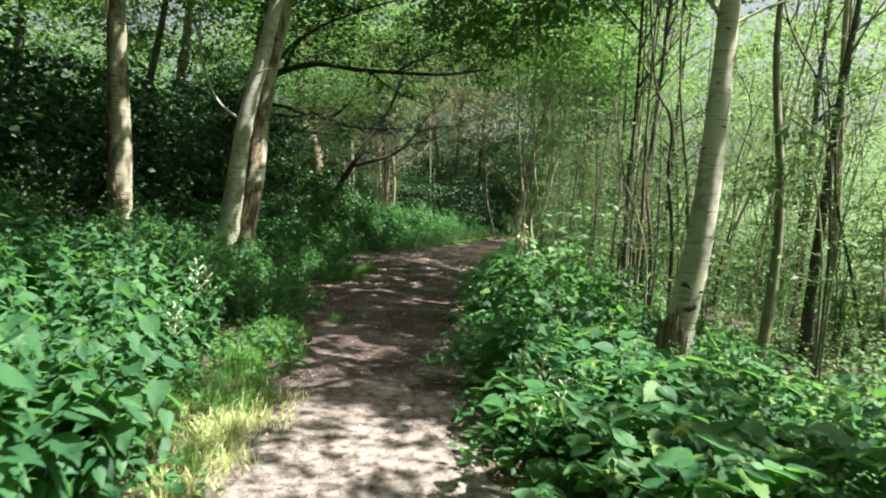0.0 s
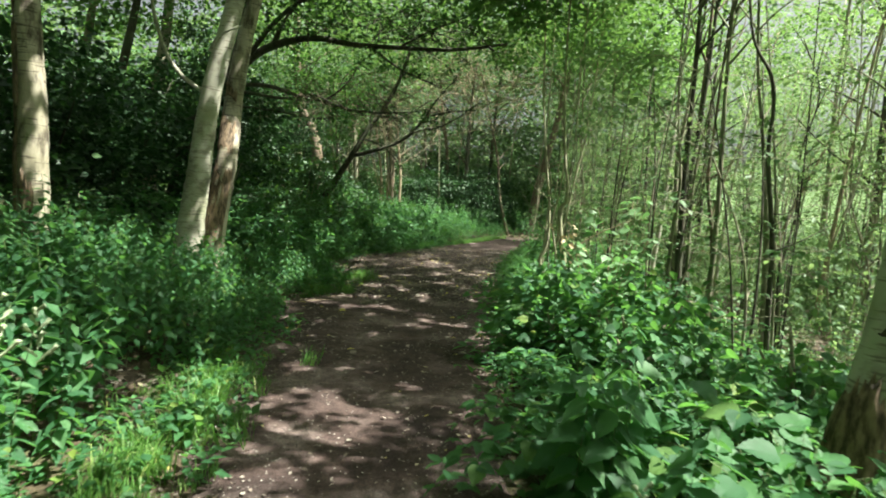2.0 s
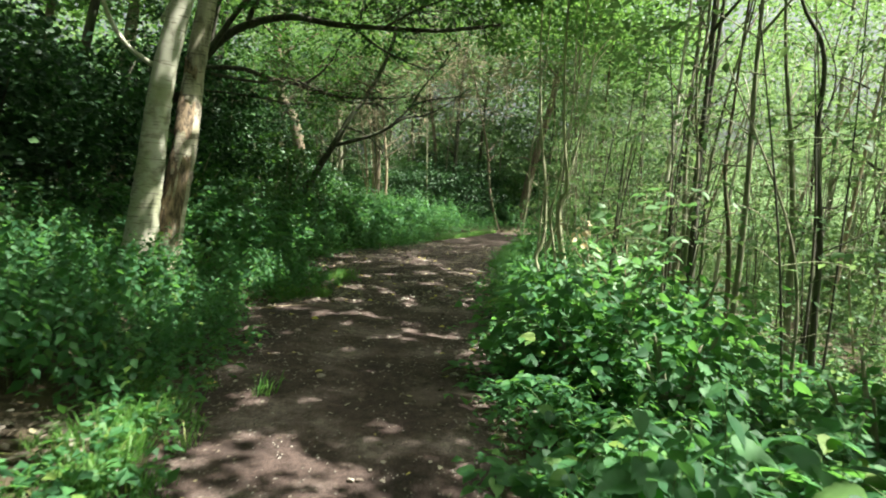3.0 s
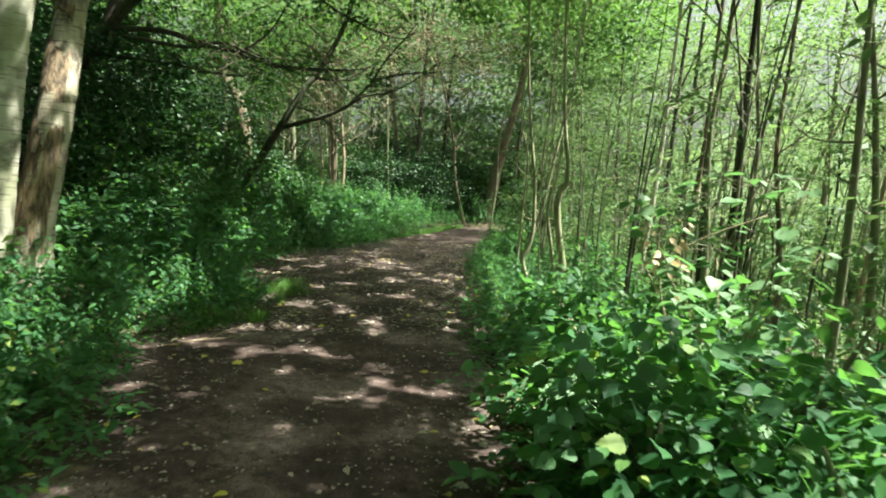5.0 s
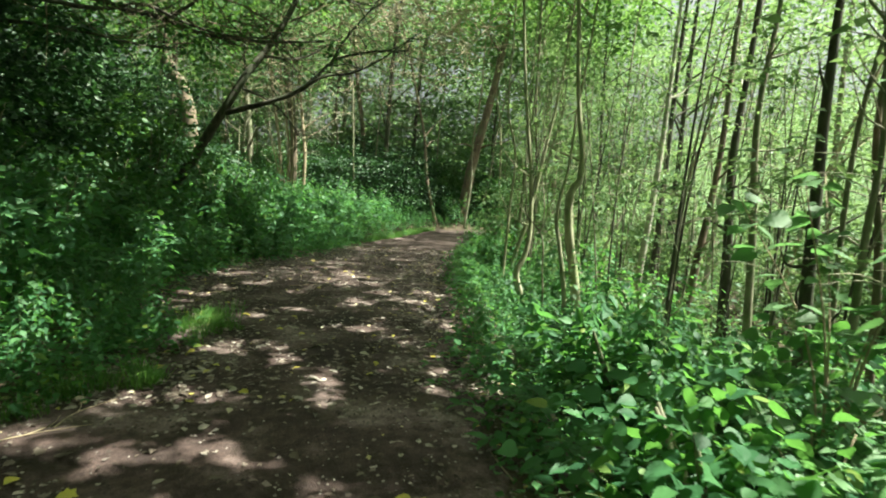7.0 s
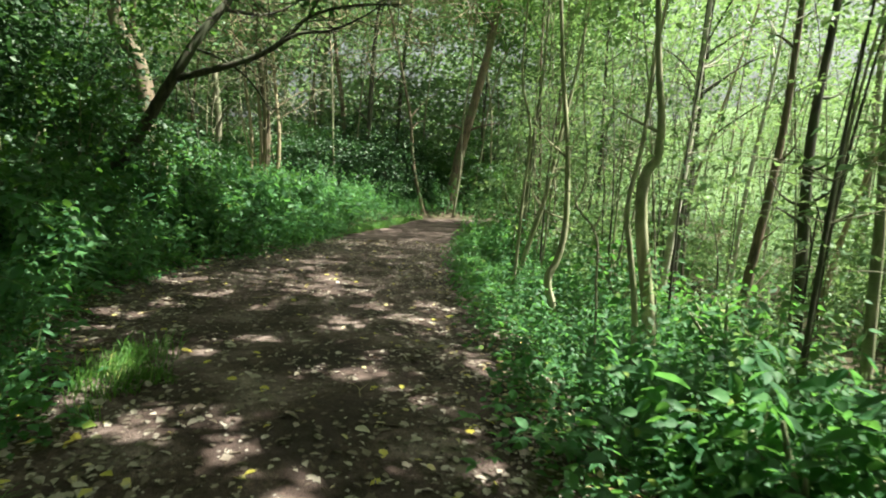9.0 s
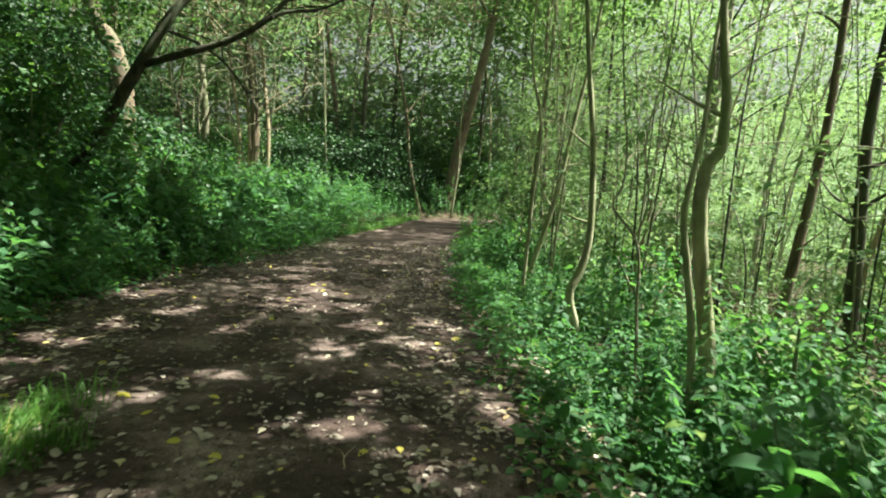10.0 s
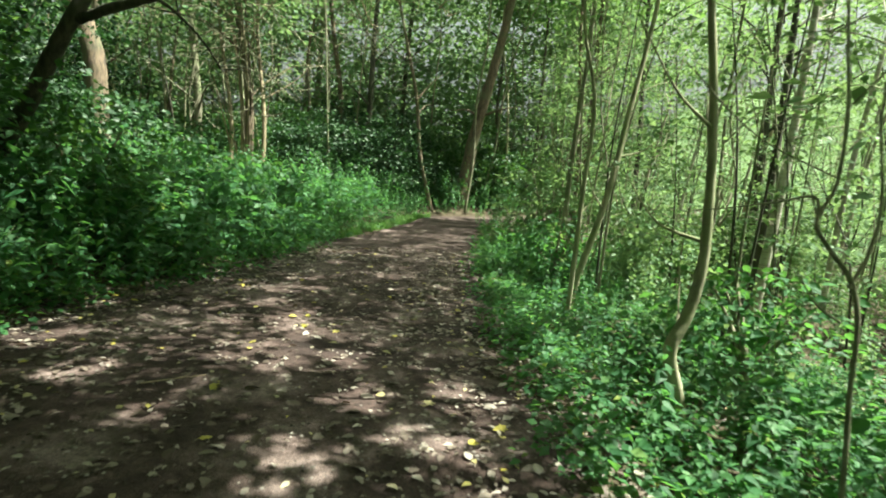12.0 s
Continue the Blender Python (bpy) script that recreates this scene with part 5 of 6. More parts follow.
def beds():
    tall = (0.75, 0.85, 0.95, 1.0, 1.1, 0.9)
    for leaf, n, y0, y1 in ((LEAF_NETTLE, 800, 0.9, 5.6), (LEAF_MID, 900, 5.6, 12), (LEAF_MID, 950, 12, 27)):
        nettles = [plant_nettle(h, int(h * 13), 0.125, leaf) for h in tall]
        p = strip(n, y0, y1, 0.2, 4.6, -1)
        d = path_l(p[:, 1]) - p[:, 0]
        ok = ~((p[:, 1] > 3.3) & (p[:, 1] < 7.6) & (d < 0.62)) & (np.hypot(p[:, 0], p[:, 1]) > 1.6) & off_hollow(p)
        p, d = p[ok], d[ok]
        sc = np.clip(0.46 + 0.5 * d, 0.3, 1.0) * np.interp(p[:, 1], (0, 4, 7, 9.2, 14, 16.5, 27), (1.0, 1.08, 1.0, 0.78, 0.72, 1.15, 1.2))
        sc *= 1.0 + 0.4 * patch(p)
        if y0 < 2:
            close = (p[:, 1] < 5.0) & (d < 2.6)
            near = np.flatnonzero(close)[:300]
            rest = np.ones(len(p), bool)
            rest[near] = False
            single_plants("nettle_plant", "dark green stinging nettle beside the path", "nettle", "nettles beside the path", nettles, p[near], sc[near], [M_NETTLE, M_STALK])
            p, sc = p[rest], sc[rest]
        if y0 < 2:
            nettles = [plant_nettle(h, int(h * 12), 0.125, LEAF_HI) for h in tall]
        bed("nettle_bed", "dense bed of dark green stinging nettles beside the path", "nettles", nettles, p, sc, [M_NETTLE, M_STALK])
    p = np.vstack([RNG.normal((-2.0, 2.5), (0.28, 0.4), (60, 2)), RNG.normal((0.66, 5.4), (0.14, 0.3), (11, 2))])
    p = p[np.hypot(p[:, 0], p[:, 1]) > 1.6]
    single_plants("nettle_plant", "tall broad-leaved nettle leaning over the path", "nettle", "broad-leaved nettles", [plant_nettle(h, 11, 0.15, LEAF_NETTLE) for h in (0.8, 0.9, 1.0)], p, 1.0, [M_NETTLE, M_STALK])
    fine = [plant_nettle(h, int(h * 12), 0.125, LEAF_MID) for h in (0.55, 0.7, 0.85)]
    p = strip(900, 7, 29, 0.05, 2.6, -1, 1.2)
    p = p[off_hollow(p)]
    bed("herb_bed", "leafy green herbs crowding the edge of the path", "herbs", fine, p, np.interp(path_l(p[:, 1]) - p[:, 0], (0, 0.6, 2), (0.45, 0.9, 1.15)) * np.interp(p[:, 1], (7, 14, 17, 29), (0.85, 0.85, 1.25, 1.25)), [M_BRAMBLE, M_STALK], 0.3)
    arch = [plant_bramble(r, n, 0.125, LEAF_MID) for r, n in ((0.9, 9), (1.1, 11), (1.3, 12))]
    p = strip(300, 13.6, 31, 0.15, 2.6, -1)
    bed("bramble_bed", "arching green brambles on the shaded side of the path", "brambles", arch, p, np.clip(0.7 + 0.35 * (path_l(p[:, 1]) - p[:, 0]), 0.6, 1.4), [M_NETTLE, M_STALK])
    canes = [plant_bramble(r, n, 0.16, LEAF_BRIAR) for r, n in ((0.7, 7), (0.9, 8), (1.1, 9), (0.8, 8))]
    p = strip(420, 1.0, 7, 0.1, 3.6, 1, 1.2)
    p = p[np.hypot(p[:, 0], p[:, 1]) > 1.5]
    p = p[:300]
    single_plants("bramble_cane", "arching green bramble cane with leaves in threes", "bramble", "bramble canes by the path", canes, p, np.clip(0.45 + 0.5 * (p[:, 0] - path_r(p[:, 1])), 0.4, 0.95), [M_BRAMBLE, M_STALK])
    canes = [plant_bramble(r, n, 0.12, LEAF_HI) for r, n in ((0.7, 8), (0.9, 9), (1.1, 10), (0.6, 7), (0.8, 9))]
    p = strip(850, 5, 24, 0.1, 4.0, 1, 1.2)
    d = p[:, 0] - path_r(p[:, 1])
    ok = np.hypot(p[:, 0], p[:, 1]) > 1.5
    p, d = p[ok], d[ok]
    bed("bramble_bed", "tangle of green brambles beside the path", "brambles", canes, p, np.clip(0.45 + 0.5 * d, 0.4, 0.95) * lower(p[:, 1]), [M_BRAMBLE, M_STALK])
    tall = [plant_nettle(h, int(h * 14), 0.10, LEAF_MID) for h in (0.7, 0.9, 1.0)]
    p = strip(1200, 1.2, 27, 0.45, 3.2, 1)
    p = p[np.hypot(p[:, 0], p[:, 1]) > 1.8]
    bed("nettle_bed", "nettles growing through the brambles on the slope", "nettles", tall, p, np.interp(p[:, 0] - path_r(p[:, 1]), (0.4, 1.2, 3), (0.55, 0.9, 0.8)) * lower(p[:, 1]), [M_NETTLE, M_STALK])
    lush = [plant_nettle(h, int(h * 11), 0.15, LEAF_HI) for h in (0.75, 0.9, 1.05)]
    p = np.vstack([strip(120, 12.4, 17.5, 0.75, 2.6, 1), RNG.normal((2.05, 14.0), (0.35, 0.5), (36, 2))])
    bed("nettle_bed", "tall lush nettles between the trees on the slope", "nettles", lush, p, 0.98 * lower(p[:, 1]), [M_NETTLE, M_STALK], 0.2)
    low = [plant_low(24, 0.28, 0.075, LEAF_LO) for k in range(3)] + [plant_low(20, 0.26, 0.09, LEAF_LO) for k in range(2)]
    p = np.vstack([strip(520, 0.8, 27, -0.02, 0.8, -1), strip(620, 0.8, 27, -0.02, 1.0, 1), strip(900, 2, 30, 0.8, 5, 1), strip(500, 2, 30, 1, 5, -1)])
    p = p[~((p[:, 1] > 3.2) & (p[:, 1] < 5.2) & (p[:, 0] < 0) & (path_l(p[:, 1]) - p[:, 0] < 0.5))]
    p = p[off_hollow(p)]
    bed("ground_cover", "low leafy ground cover along the path", "ground cover", low, p, 0.9, [M_BRAMBLE])
    p = np.stack([RNG.uniform(-14, 15, 3600), RNG.uniform(-8, 34, 3600)], 1)
    out = np.maximum(path_l(p[:, 1]) - p[:, 0], p[:, 0] - path_r(p[:, 1]))
    p = p[(out > 4.2) | ((p[:, 1] < 1.0) & (out > 0.1))]
    bed("woodland_herbs", "low green herbs scattered over the woodland floor", "ground cover", low[:3], p[:1200], 1.5, [M_BRAMBLE])
    tuft = [plant_grass(40, h, 0.09) for h in (0.10, 0.15, 0.22)]
    spots = [RNG.normal((x, y), (sx, sy), (n, 2)) for x, y, sx, sy, n in ((-1.75, 6.0, 0.16, 0.7, 58), (-1.55, 4.3, 0.13, 0.35, 34), (-2.0, 7.2, 0.2, 0.5, 40), (-1.85, 14.45, 0.13, 0.26, 24),
                                                                       (-1.9, 12.6, 0.1, 0.22, 12), (-2.2, 12.2, 0.1, 0.2, 6))]
    spots.append(strip(200, 26.5, 35, -0.05, 0.5, -1))
    spots.append(strip(40, 20, 32, 0.0, 0.3, 1))
    bed("grass_verge", "bright green grass tufts at the edge of the path", "grass", tuft, np.vstack(spots), 1.0, [M_GRASS], 0.2, 0.0)
    p = np.vstack([RNG.normal((-1.38, 4.05), (0.13, 0.3), (46, 2)), RNG.normal((-1.35, 3.2), (0.1, 0.4), (18, 2))])
    bed("dry_grass", "pale sun-bleached grass at the edge of the path", "grass", [plant_grass(34, h, 0.12) for h in (0.09, 0.13, 0.17)], p, 1.0, [M_STRAW], 0.3, 0.0)
    tall = [plant_nettle(h, int(h * 12), 0.12, LEAF_MID) for h in (0.7, 0.9, 1.1, 1.3)]
    p = np.stack([RNG.uniform(-5.5, 7.5, 2200), RNG.uniform(24, 39.5, 2200)], 1)
    p = p[path_l(p[:, 1]) - p[:, 0] > 0.45]
    p = np.vstack([p[:760], np.stack([RNG.uniform(-0.5, 6.8, 560), RNG.uniform(30.5, 39.6, 560)], 1)])
    p = p[(path_l(p[:, 1]) - p[:, 0] > 0.3)]
    bed("meadow_herbs", "sunlit leafy herbs at the bend of the path", "herbs", tall, p, (1.0 + 0.25 * patch(p)) * np.clip(0.45 + 0.5 * (path_l(p[:, 1]) - p[:, 0]), 0.5, 1.0), [M_NETTLE, M_STALK], 0.3)
    p = strip(150, 22, 34, 0.0, 1.6, 1)
    bed("meadow_herbs", "leafy herbs along the far edge of the path", "herbs", tall, p, 0.6, [M_NETTLE, M_STALK])
    fern = [plant_nettle(h, int(h * 16), 0.085, LEAF_LO) for h in (0.6, 0.8, 1.0, 1.3)]
    p = np.vstack([strip(1800, 2, 34, 2.2, 11, 1), strip(400, 4, 24, 1.2, 3.5, 1)])
    p = p[(patch(p) < 0.1) | (p[:, 0] - path_r(p[:, 1]) > 7)]
    bed("sunlit_herbs", "light green herbs on the floor of the sunlit wood", "herbs", fern, p, 0.9 + 0.35 * patch(p), [M_SUNLIT, M_STALK])


beds()


def thicket():
    """Evergreen bushes that close the wood on the dark side, and the shrubs beyond the bend."""
    def bush(name, label, x, y, w, h, n, size, leaf, group, bark=M_DARK, shape=LEAF_LO):
        z = gz(x, y)
        t = thing(name, (x, y, z), label, "bush", group)
        for k in range(5):
            a = RNG.uniform(0, 2 * np.pi)
            e = np.array([x + math.cos(a) * w * 0.6, y + math.sin(a) * w * 0.6, z + h * RNG.uniform(0.6, 0.95)])
            m = np.array([x + math.cos(a) * w * 0.15, y + math.sin(a) * w * 0.15, z + h * 0.4])
            v, f = tube(glide(((x, y, z), m, e), 5), 0.045, 0.01, 6, 0.05)
            part("stem", v, f, bark, t, "", True)
        c = in_egg(int(n * 0.62), (x, y, z + h * 0.52), (w, w, h * 0.52), 0.45)
        v, f = sprays(c, 54 if shape is LEAF_LO else 34, 0.27, 0.3, size, shape, 0.4, False, 1.1 if shape is LEAF_LO else 0.7)
        v[:, 2] = np.maximum(v[:, 2], z + 0.02)
        part("foliage", v, f, leaf, t)
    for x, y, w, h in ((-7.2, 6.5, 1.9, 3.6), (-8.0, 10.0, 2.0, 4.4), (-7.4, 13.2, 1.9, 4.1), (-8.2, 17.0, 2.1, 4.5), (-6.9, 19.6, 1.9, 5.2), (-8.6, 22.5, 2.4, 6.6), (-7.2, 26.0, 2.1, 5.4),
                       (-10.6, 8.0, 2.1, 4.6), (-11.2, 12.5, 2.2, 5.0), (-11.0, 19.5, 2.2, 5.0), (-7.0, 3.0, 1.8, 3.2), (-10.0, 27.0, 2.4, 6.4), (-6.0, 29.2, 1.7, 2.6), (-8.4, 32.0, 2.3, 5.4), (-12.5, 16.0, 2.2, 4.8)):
        bush("evergreen_bush", "dense evergreen bush with leaves darkened as in deep shade", x, y, w, h, int(41 * h), 0.14, M_THICKET_SHADE, "dark bushes beside the path")
    # Shrubs on the shaded side: their shade is put into the darker leaf colour.
    for x, y, w, h in ((-4.3, 16.4, 0.9, 1.7), (-4.6, 18.4, 1.0, 1.8), (-4.5, 20.4, 0.9, 2.5), (-5.4, 21.4, 1.2, 3.2), (-3.6, 21.9, 0.8, 2.0), (-4.4, 23.2, 0.9, 1.6), (-3.4, 26.0, 0.9, 1.5), (-4.8, 27.5, 1.1, 1.9), (-2.6, 28.8, 0.8, 1.3), (3.6, 37.6, 0.7, 1.3), (5.3, 38.8, 0.8, 1.6), (2.0, 37.8, 0.8, 1.4), (-5.9, 11.8, 0.9, 1.3), (-5.9, 17.4, 1.1, 2.4)):
        bush("green_shrub", "leafy green shrub rising out of the nettles", x, y, w, h, 48, 0.115, M_OAK_SHADE, "shrubs in the nettles", M_GREY)
    # The middle bushes get the darkest leaves, painting the shade of the hollow.
    for x, y, w, h in ((-4.6, 34.5, 1.7, 2.6), (-1.4, 35.6, 1.9, 3.2), (1.0, 36.5, 1.7, 3.4), (-3.0, 37.5, 2.2, 3.8), (2.2, 39.5, 2.0, 3.6), (7.2, 40.6, 1.6, 3.0), (5.8, 40.0, 2.2, 4.0), (3.2, 39.6, 1.6, 3.2), (-0.4, 39.8, 2.0, 4.4)):
        bush("woodland_bush", "leafy dark green bush beyond the bend of the path", x, y, w, h, 150, 0.13, M_THICKET_SHADE if -2 < x < 3 else M_OAK_SHADE, "bushes beyond the bend")
    for x, y, w, h in ((1.05, 8.7, 0.42, 1.05), (1.7, 8.0, 0.6, 1.25), (1.35, 10.4, 0.5, 0.95), (2.3, 9.4, 0.7, 1.5), (1.75, 12.4, 0.5, 0.9), (2.7, 11.5, 0.7, 1.3), (2.9, 7.4, 0.6, 1.3), (3.3, 4.2, 0.7, 1.0), (3.4, 15.4, 0.7, 1.2), (3.6, 18.2, 0.7, 1.3), (3.2, 22.6, 0.6, 1.2)):
        bush("green_shrub", "leafy light green shrub on the slope beside the path", x, y, w, h, 44, 0.10, M_BRAMBLE, "shrubs on the slope", M_GREY, LEAF_BRIAR if y < 12 else LEAF_HI)
    for x, y, w, h in ((4.4, 26.5, 1.2, 2.2), (7.6, 28.8, 1.4, 2.4), (8.5, 25.5, 1.5, 2.2), (10.0, 18.5, 1.6, 2.2), (9.0, 12.0, 1.4, 1.8), (11.5, 22.0, 1.7, 2.6), (5.2, 23.5, 1.0, 1.5)):
        bush("woodland_bush", "light green bush in the sunlit wood", x, y, w, h, 90, 0.11, M_SUNLIT, "bushes in the sunlit wood", M_GREY)


thicket()


def open_sky(c):
    """False for most leaves in the one gap over the bend where the sky shows through the wood."""
    away = np.maximum(c[:, 1] - 8, 1)
    gap = np.hypot(((c[:, 0] + 0.3) / away - 0.085) / 0.05, ((c[:, 2] - 1.5) / away - 0.19) / 0.05) < 1
    return ~(gap & (RNG.random(len(c)) < 0.5))


def far_woods():
    def mass(name, label, category, c, per, spread, size, leaf):
        v, f = sprays(c, per, spread, 0.3, size, LEAF_LO, 0.4, False, 0.6)
        tagged(new(name, mesh_np(name, v, f, leaf)), label, category, kind="stuff")
    n = 2500
    a = RNG.uniform(0, 2 * np.pi, n)
    r = RNG.uniform(32, 60, n)
    c = np.stack([r * np.cos(a), 16 + r * np.sin(a), RNG.random(n) ** 0.9 * 20], 1)
    c = c[(c[:, 1] > -8) | (RNG.random(n) < 0.3)]
    n = len(c)
    c = c[~((np.abs(c[:, 0]) < 14) & (c[:, 1] > 40) & (c[:, 2] > 5) & (RNG.random(n) < 0.5))]
    n = len(c)
    ahead = (np.abs(c[:, 0]) < 12) & (c[:, 1] > 0) & (c[:, 1] < 46)
    right = (c[:, 0] > 8) & (c[:, 2] > 9)
    c = c[~ahead & ~(right & (RNG.random(n) < 0.15)) & ~((c[:, 0] > 20) & (RNG.random(n) < np.where(c[:, 2] < 9, 0.7, 0.15)))]
    c = c[open_sky(c)]
    mass("far_woods", "leafy woods closing the view all round, paled as by haze", "woods", c, 62, 1.25, 0.46, M_FAR_HAZE)
    n = 1250
    c = np.stack([RNG.uniform(10.0, 22, n), RNG.uniform(3, 44, n), RNG.random(n) ** 1.2 * 11 - 0.7], 1)
    mass("sunlit_undergrowth", "sunlit light green leaves deep in the wood", "undergrowth", c[:420], 150, 0.75, 0.125, M_SUNLIT)
    # Shade between these deep leaves is put into their dark colour.
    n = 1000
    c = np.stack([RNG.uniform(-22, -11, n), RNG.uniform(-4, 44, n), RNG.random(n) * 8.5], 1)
    mass("dark_undergrowth", "leaves darkened for the depth of the shaded wood", "undergrowth", c, 44, 0.6, 0.24, M_OAK_SHADE)
    n = 1200
    c = np.stack([RNG.uniform(-16, 18, n), RNG.uniform(41, 52, n), RNG.random(n) ** 1.2 * 14], 1)
    c = c[open_sky(c)]
    d = np.stack([RNG.uniform(-13, 8, 330), RNG.uniform(39.5, 46, 330), 1.0 + RNG.random(330) * 9.5], 1)
    mass("woodland_leaves", "green leaves of the trees beyond the bend", "undergrowth", d[open_sky(d)], 60, 0.75, 0.2, M_FAR_HAZE)
    mass("woodland_leaves", "leaves of the wood far beyond the bend", "undergrowth", c, 72, 0.8, 0.25, M_FAR_HAZE)
    n = 420
    c = np.stack([RNG.uniform(-12, 12, n), RNG.uniform(-14, -5, n), RNG.random(n) * 6], 1)
    mass("hedge_behind", "leafy growth closing the path behind", "undergrowth", c, 36, 0.6, 0.24, M_CANOPY)


far_woods()


def litter():
    n = 17000
    y = np.concatenate([RNG.uniform(1.5, 12, 3000), RNG.uniform(12, 25, 14000)])
    s = RNG.random(n)
    e = np.where(RNG.random(n) < 0.55, np.where(s < 0.5, s * s * 1.2, 1 - (1 - s) ** 2 * 1.2), s)
    x = path_l(y) - 0.35 + e * (path_r(y) - path_l(y) + 0.8)
    z = np.where((x > path_l(y) + 0.1) & (x < path_r(y) - 0.1), path_z(x, y), np.maximum(ground_z(x, y), path_z(x, y) - 0.05)) + 0.012
    p = np.stack([x, y, z], 1)
    a = RNG.uniform(0, 2 * np.pi, n)
    al = np.stack([np.cos(a), np.sin(a), RNG.normal(0, 0.12, n)], 1)
    up = np.stack([RNG.normal(0, 0.22, n), RNG.normal(0, 0.22, n), np.ones(n)], 1)
    half = n // 2
    sizes = (RNG.uniform(0.022, 0.06, n) * np.where(RNG.random(n) < 0.25, 1.5, 1.0) * np.interp(y, (4, 8, 13), (0.45, 0.85, 1.15)))
    mix = RNG.permutation(n)
    v, f = join([lay(shape, p[k], al[k], up[k], sizes[k]) for shape, k in ((LEAF_HI, mix[:half]), (LEAF_LOBED, mix[half:half + 3000]), (LEAF_MID, mix[half + 3000:]))])
    ob = new("leaf_litter", mesh_np("leaf_litter", v, f, M_LITTER))
    tagged(ob, "dead brown and grey leaves strewn on the path", "leaf litter", kind="stuff")
    n = 5200
    q = strip(n, 5, 26, 0.3, 8, 1)
    p = np.column_stack([q, ground_z(q[:, 0], q[:, 1]) + 0.012])
    a = RNG.uniform(0, 2 * np.pi, n)
    al = np.stack([np.cos(a), np.sin(a), RNG.normal(0, 0.15, n)], 1)
    up = np.stack([RNG.normal(0, 0.25, n), RNG.normal(0, 0.25, n), np.ones(n)], 1)
    v, f = lay(LEAF_MID, p, al, up, RNG.uniform(0.04, 0.1, n))
    tagged(new("leaf_litter", mesh_np("leaf_litter", v, f, M_LITTER)), "dead leaves on the floor of the sunlit wood", "leaf litter", kind="stuff")
    n = 20000
    y = 1.2 + 23 * RNG.random(n) ** 1.3
    s = RNG.random(n)
    s = np.where(RNG.random(n) < 0.6, np.where(s < 0.5, 1.6 * s * s, 1 - 1.6 * (1 - s) ** 2), s)
    x = path_l(y) - 0.1 + s * (path_r(y) - path_l(y) + 0.2)
    p = np.stack([x, y, path_z(x, y) + 0.004], 1)
    bit = (np.array([(-.5, -.4, 0), (.5, -.5, 0), (.4, .5, 0), (-.5, .4, 0), (0, 0, .45)]), np.array([(0, 1, 4), (1, 2, 4), (2, 3, 4), (3, 0, 4)]))
    a = RNG.uniform(0, 2 * np.pi, n)
    v, f = lay(bit, p, np.stack([np.cos(a), np.sin(a), 0 * a], 1), np.tile([0.0, 0, 1], (n, 1)), RNG.uniform(0.005, 0.012, n) * np.interp(y, (3, 12), (1, 1.9)))
    ob = new("path_grit", mesh_np("path_grit", v, f, M_GRIT))
    tagged(ob, "small stones and wood chips bedded in the path", "grit", kind="stuff")
    shapes = [mesh_np("fallen_leaf", *lay(k, np.zeros((1, 3)), np.array([[1.0, 0, 0]]), np.array([[0, 0, 1.0]]), [1.0]), M_YELLOW) for k in (LEAF_HI, LEAF_ROUND, LEAF_LOBED)]
    for k in range(70):
        y = RNG.uniform(8, 22)
        s = RNG.random() ** 1.4
        x = path_l(y) + 0.05 + s * (path_r(y) - path_l(y) - 0.1)
        ob = new("fallen_leaf", shapes[k % 3])
        ob.matrix_world = pose(x, y, float(path_z(x, y)) + 0.014, RNG.normal(0, 9), RNG.normal(0, 9), RNG.uniform(0, 360)) @ Matrix.Diagonal((*[RNG.uniform(0.05, 0.09)] * 3, 1))
        tagged(ob, "yellow fallen leaf lying on the path", "fallen leaf", "yellow leaves on the path")


litter()


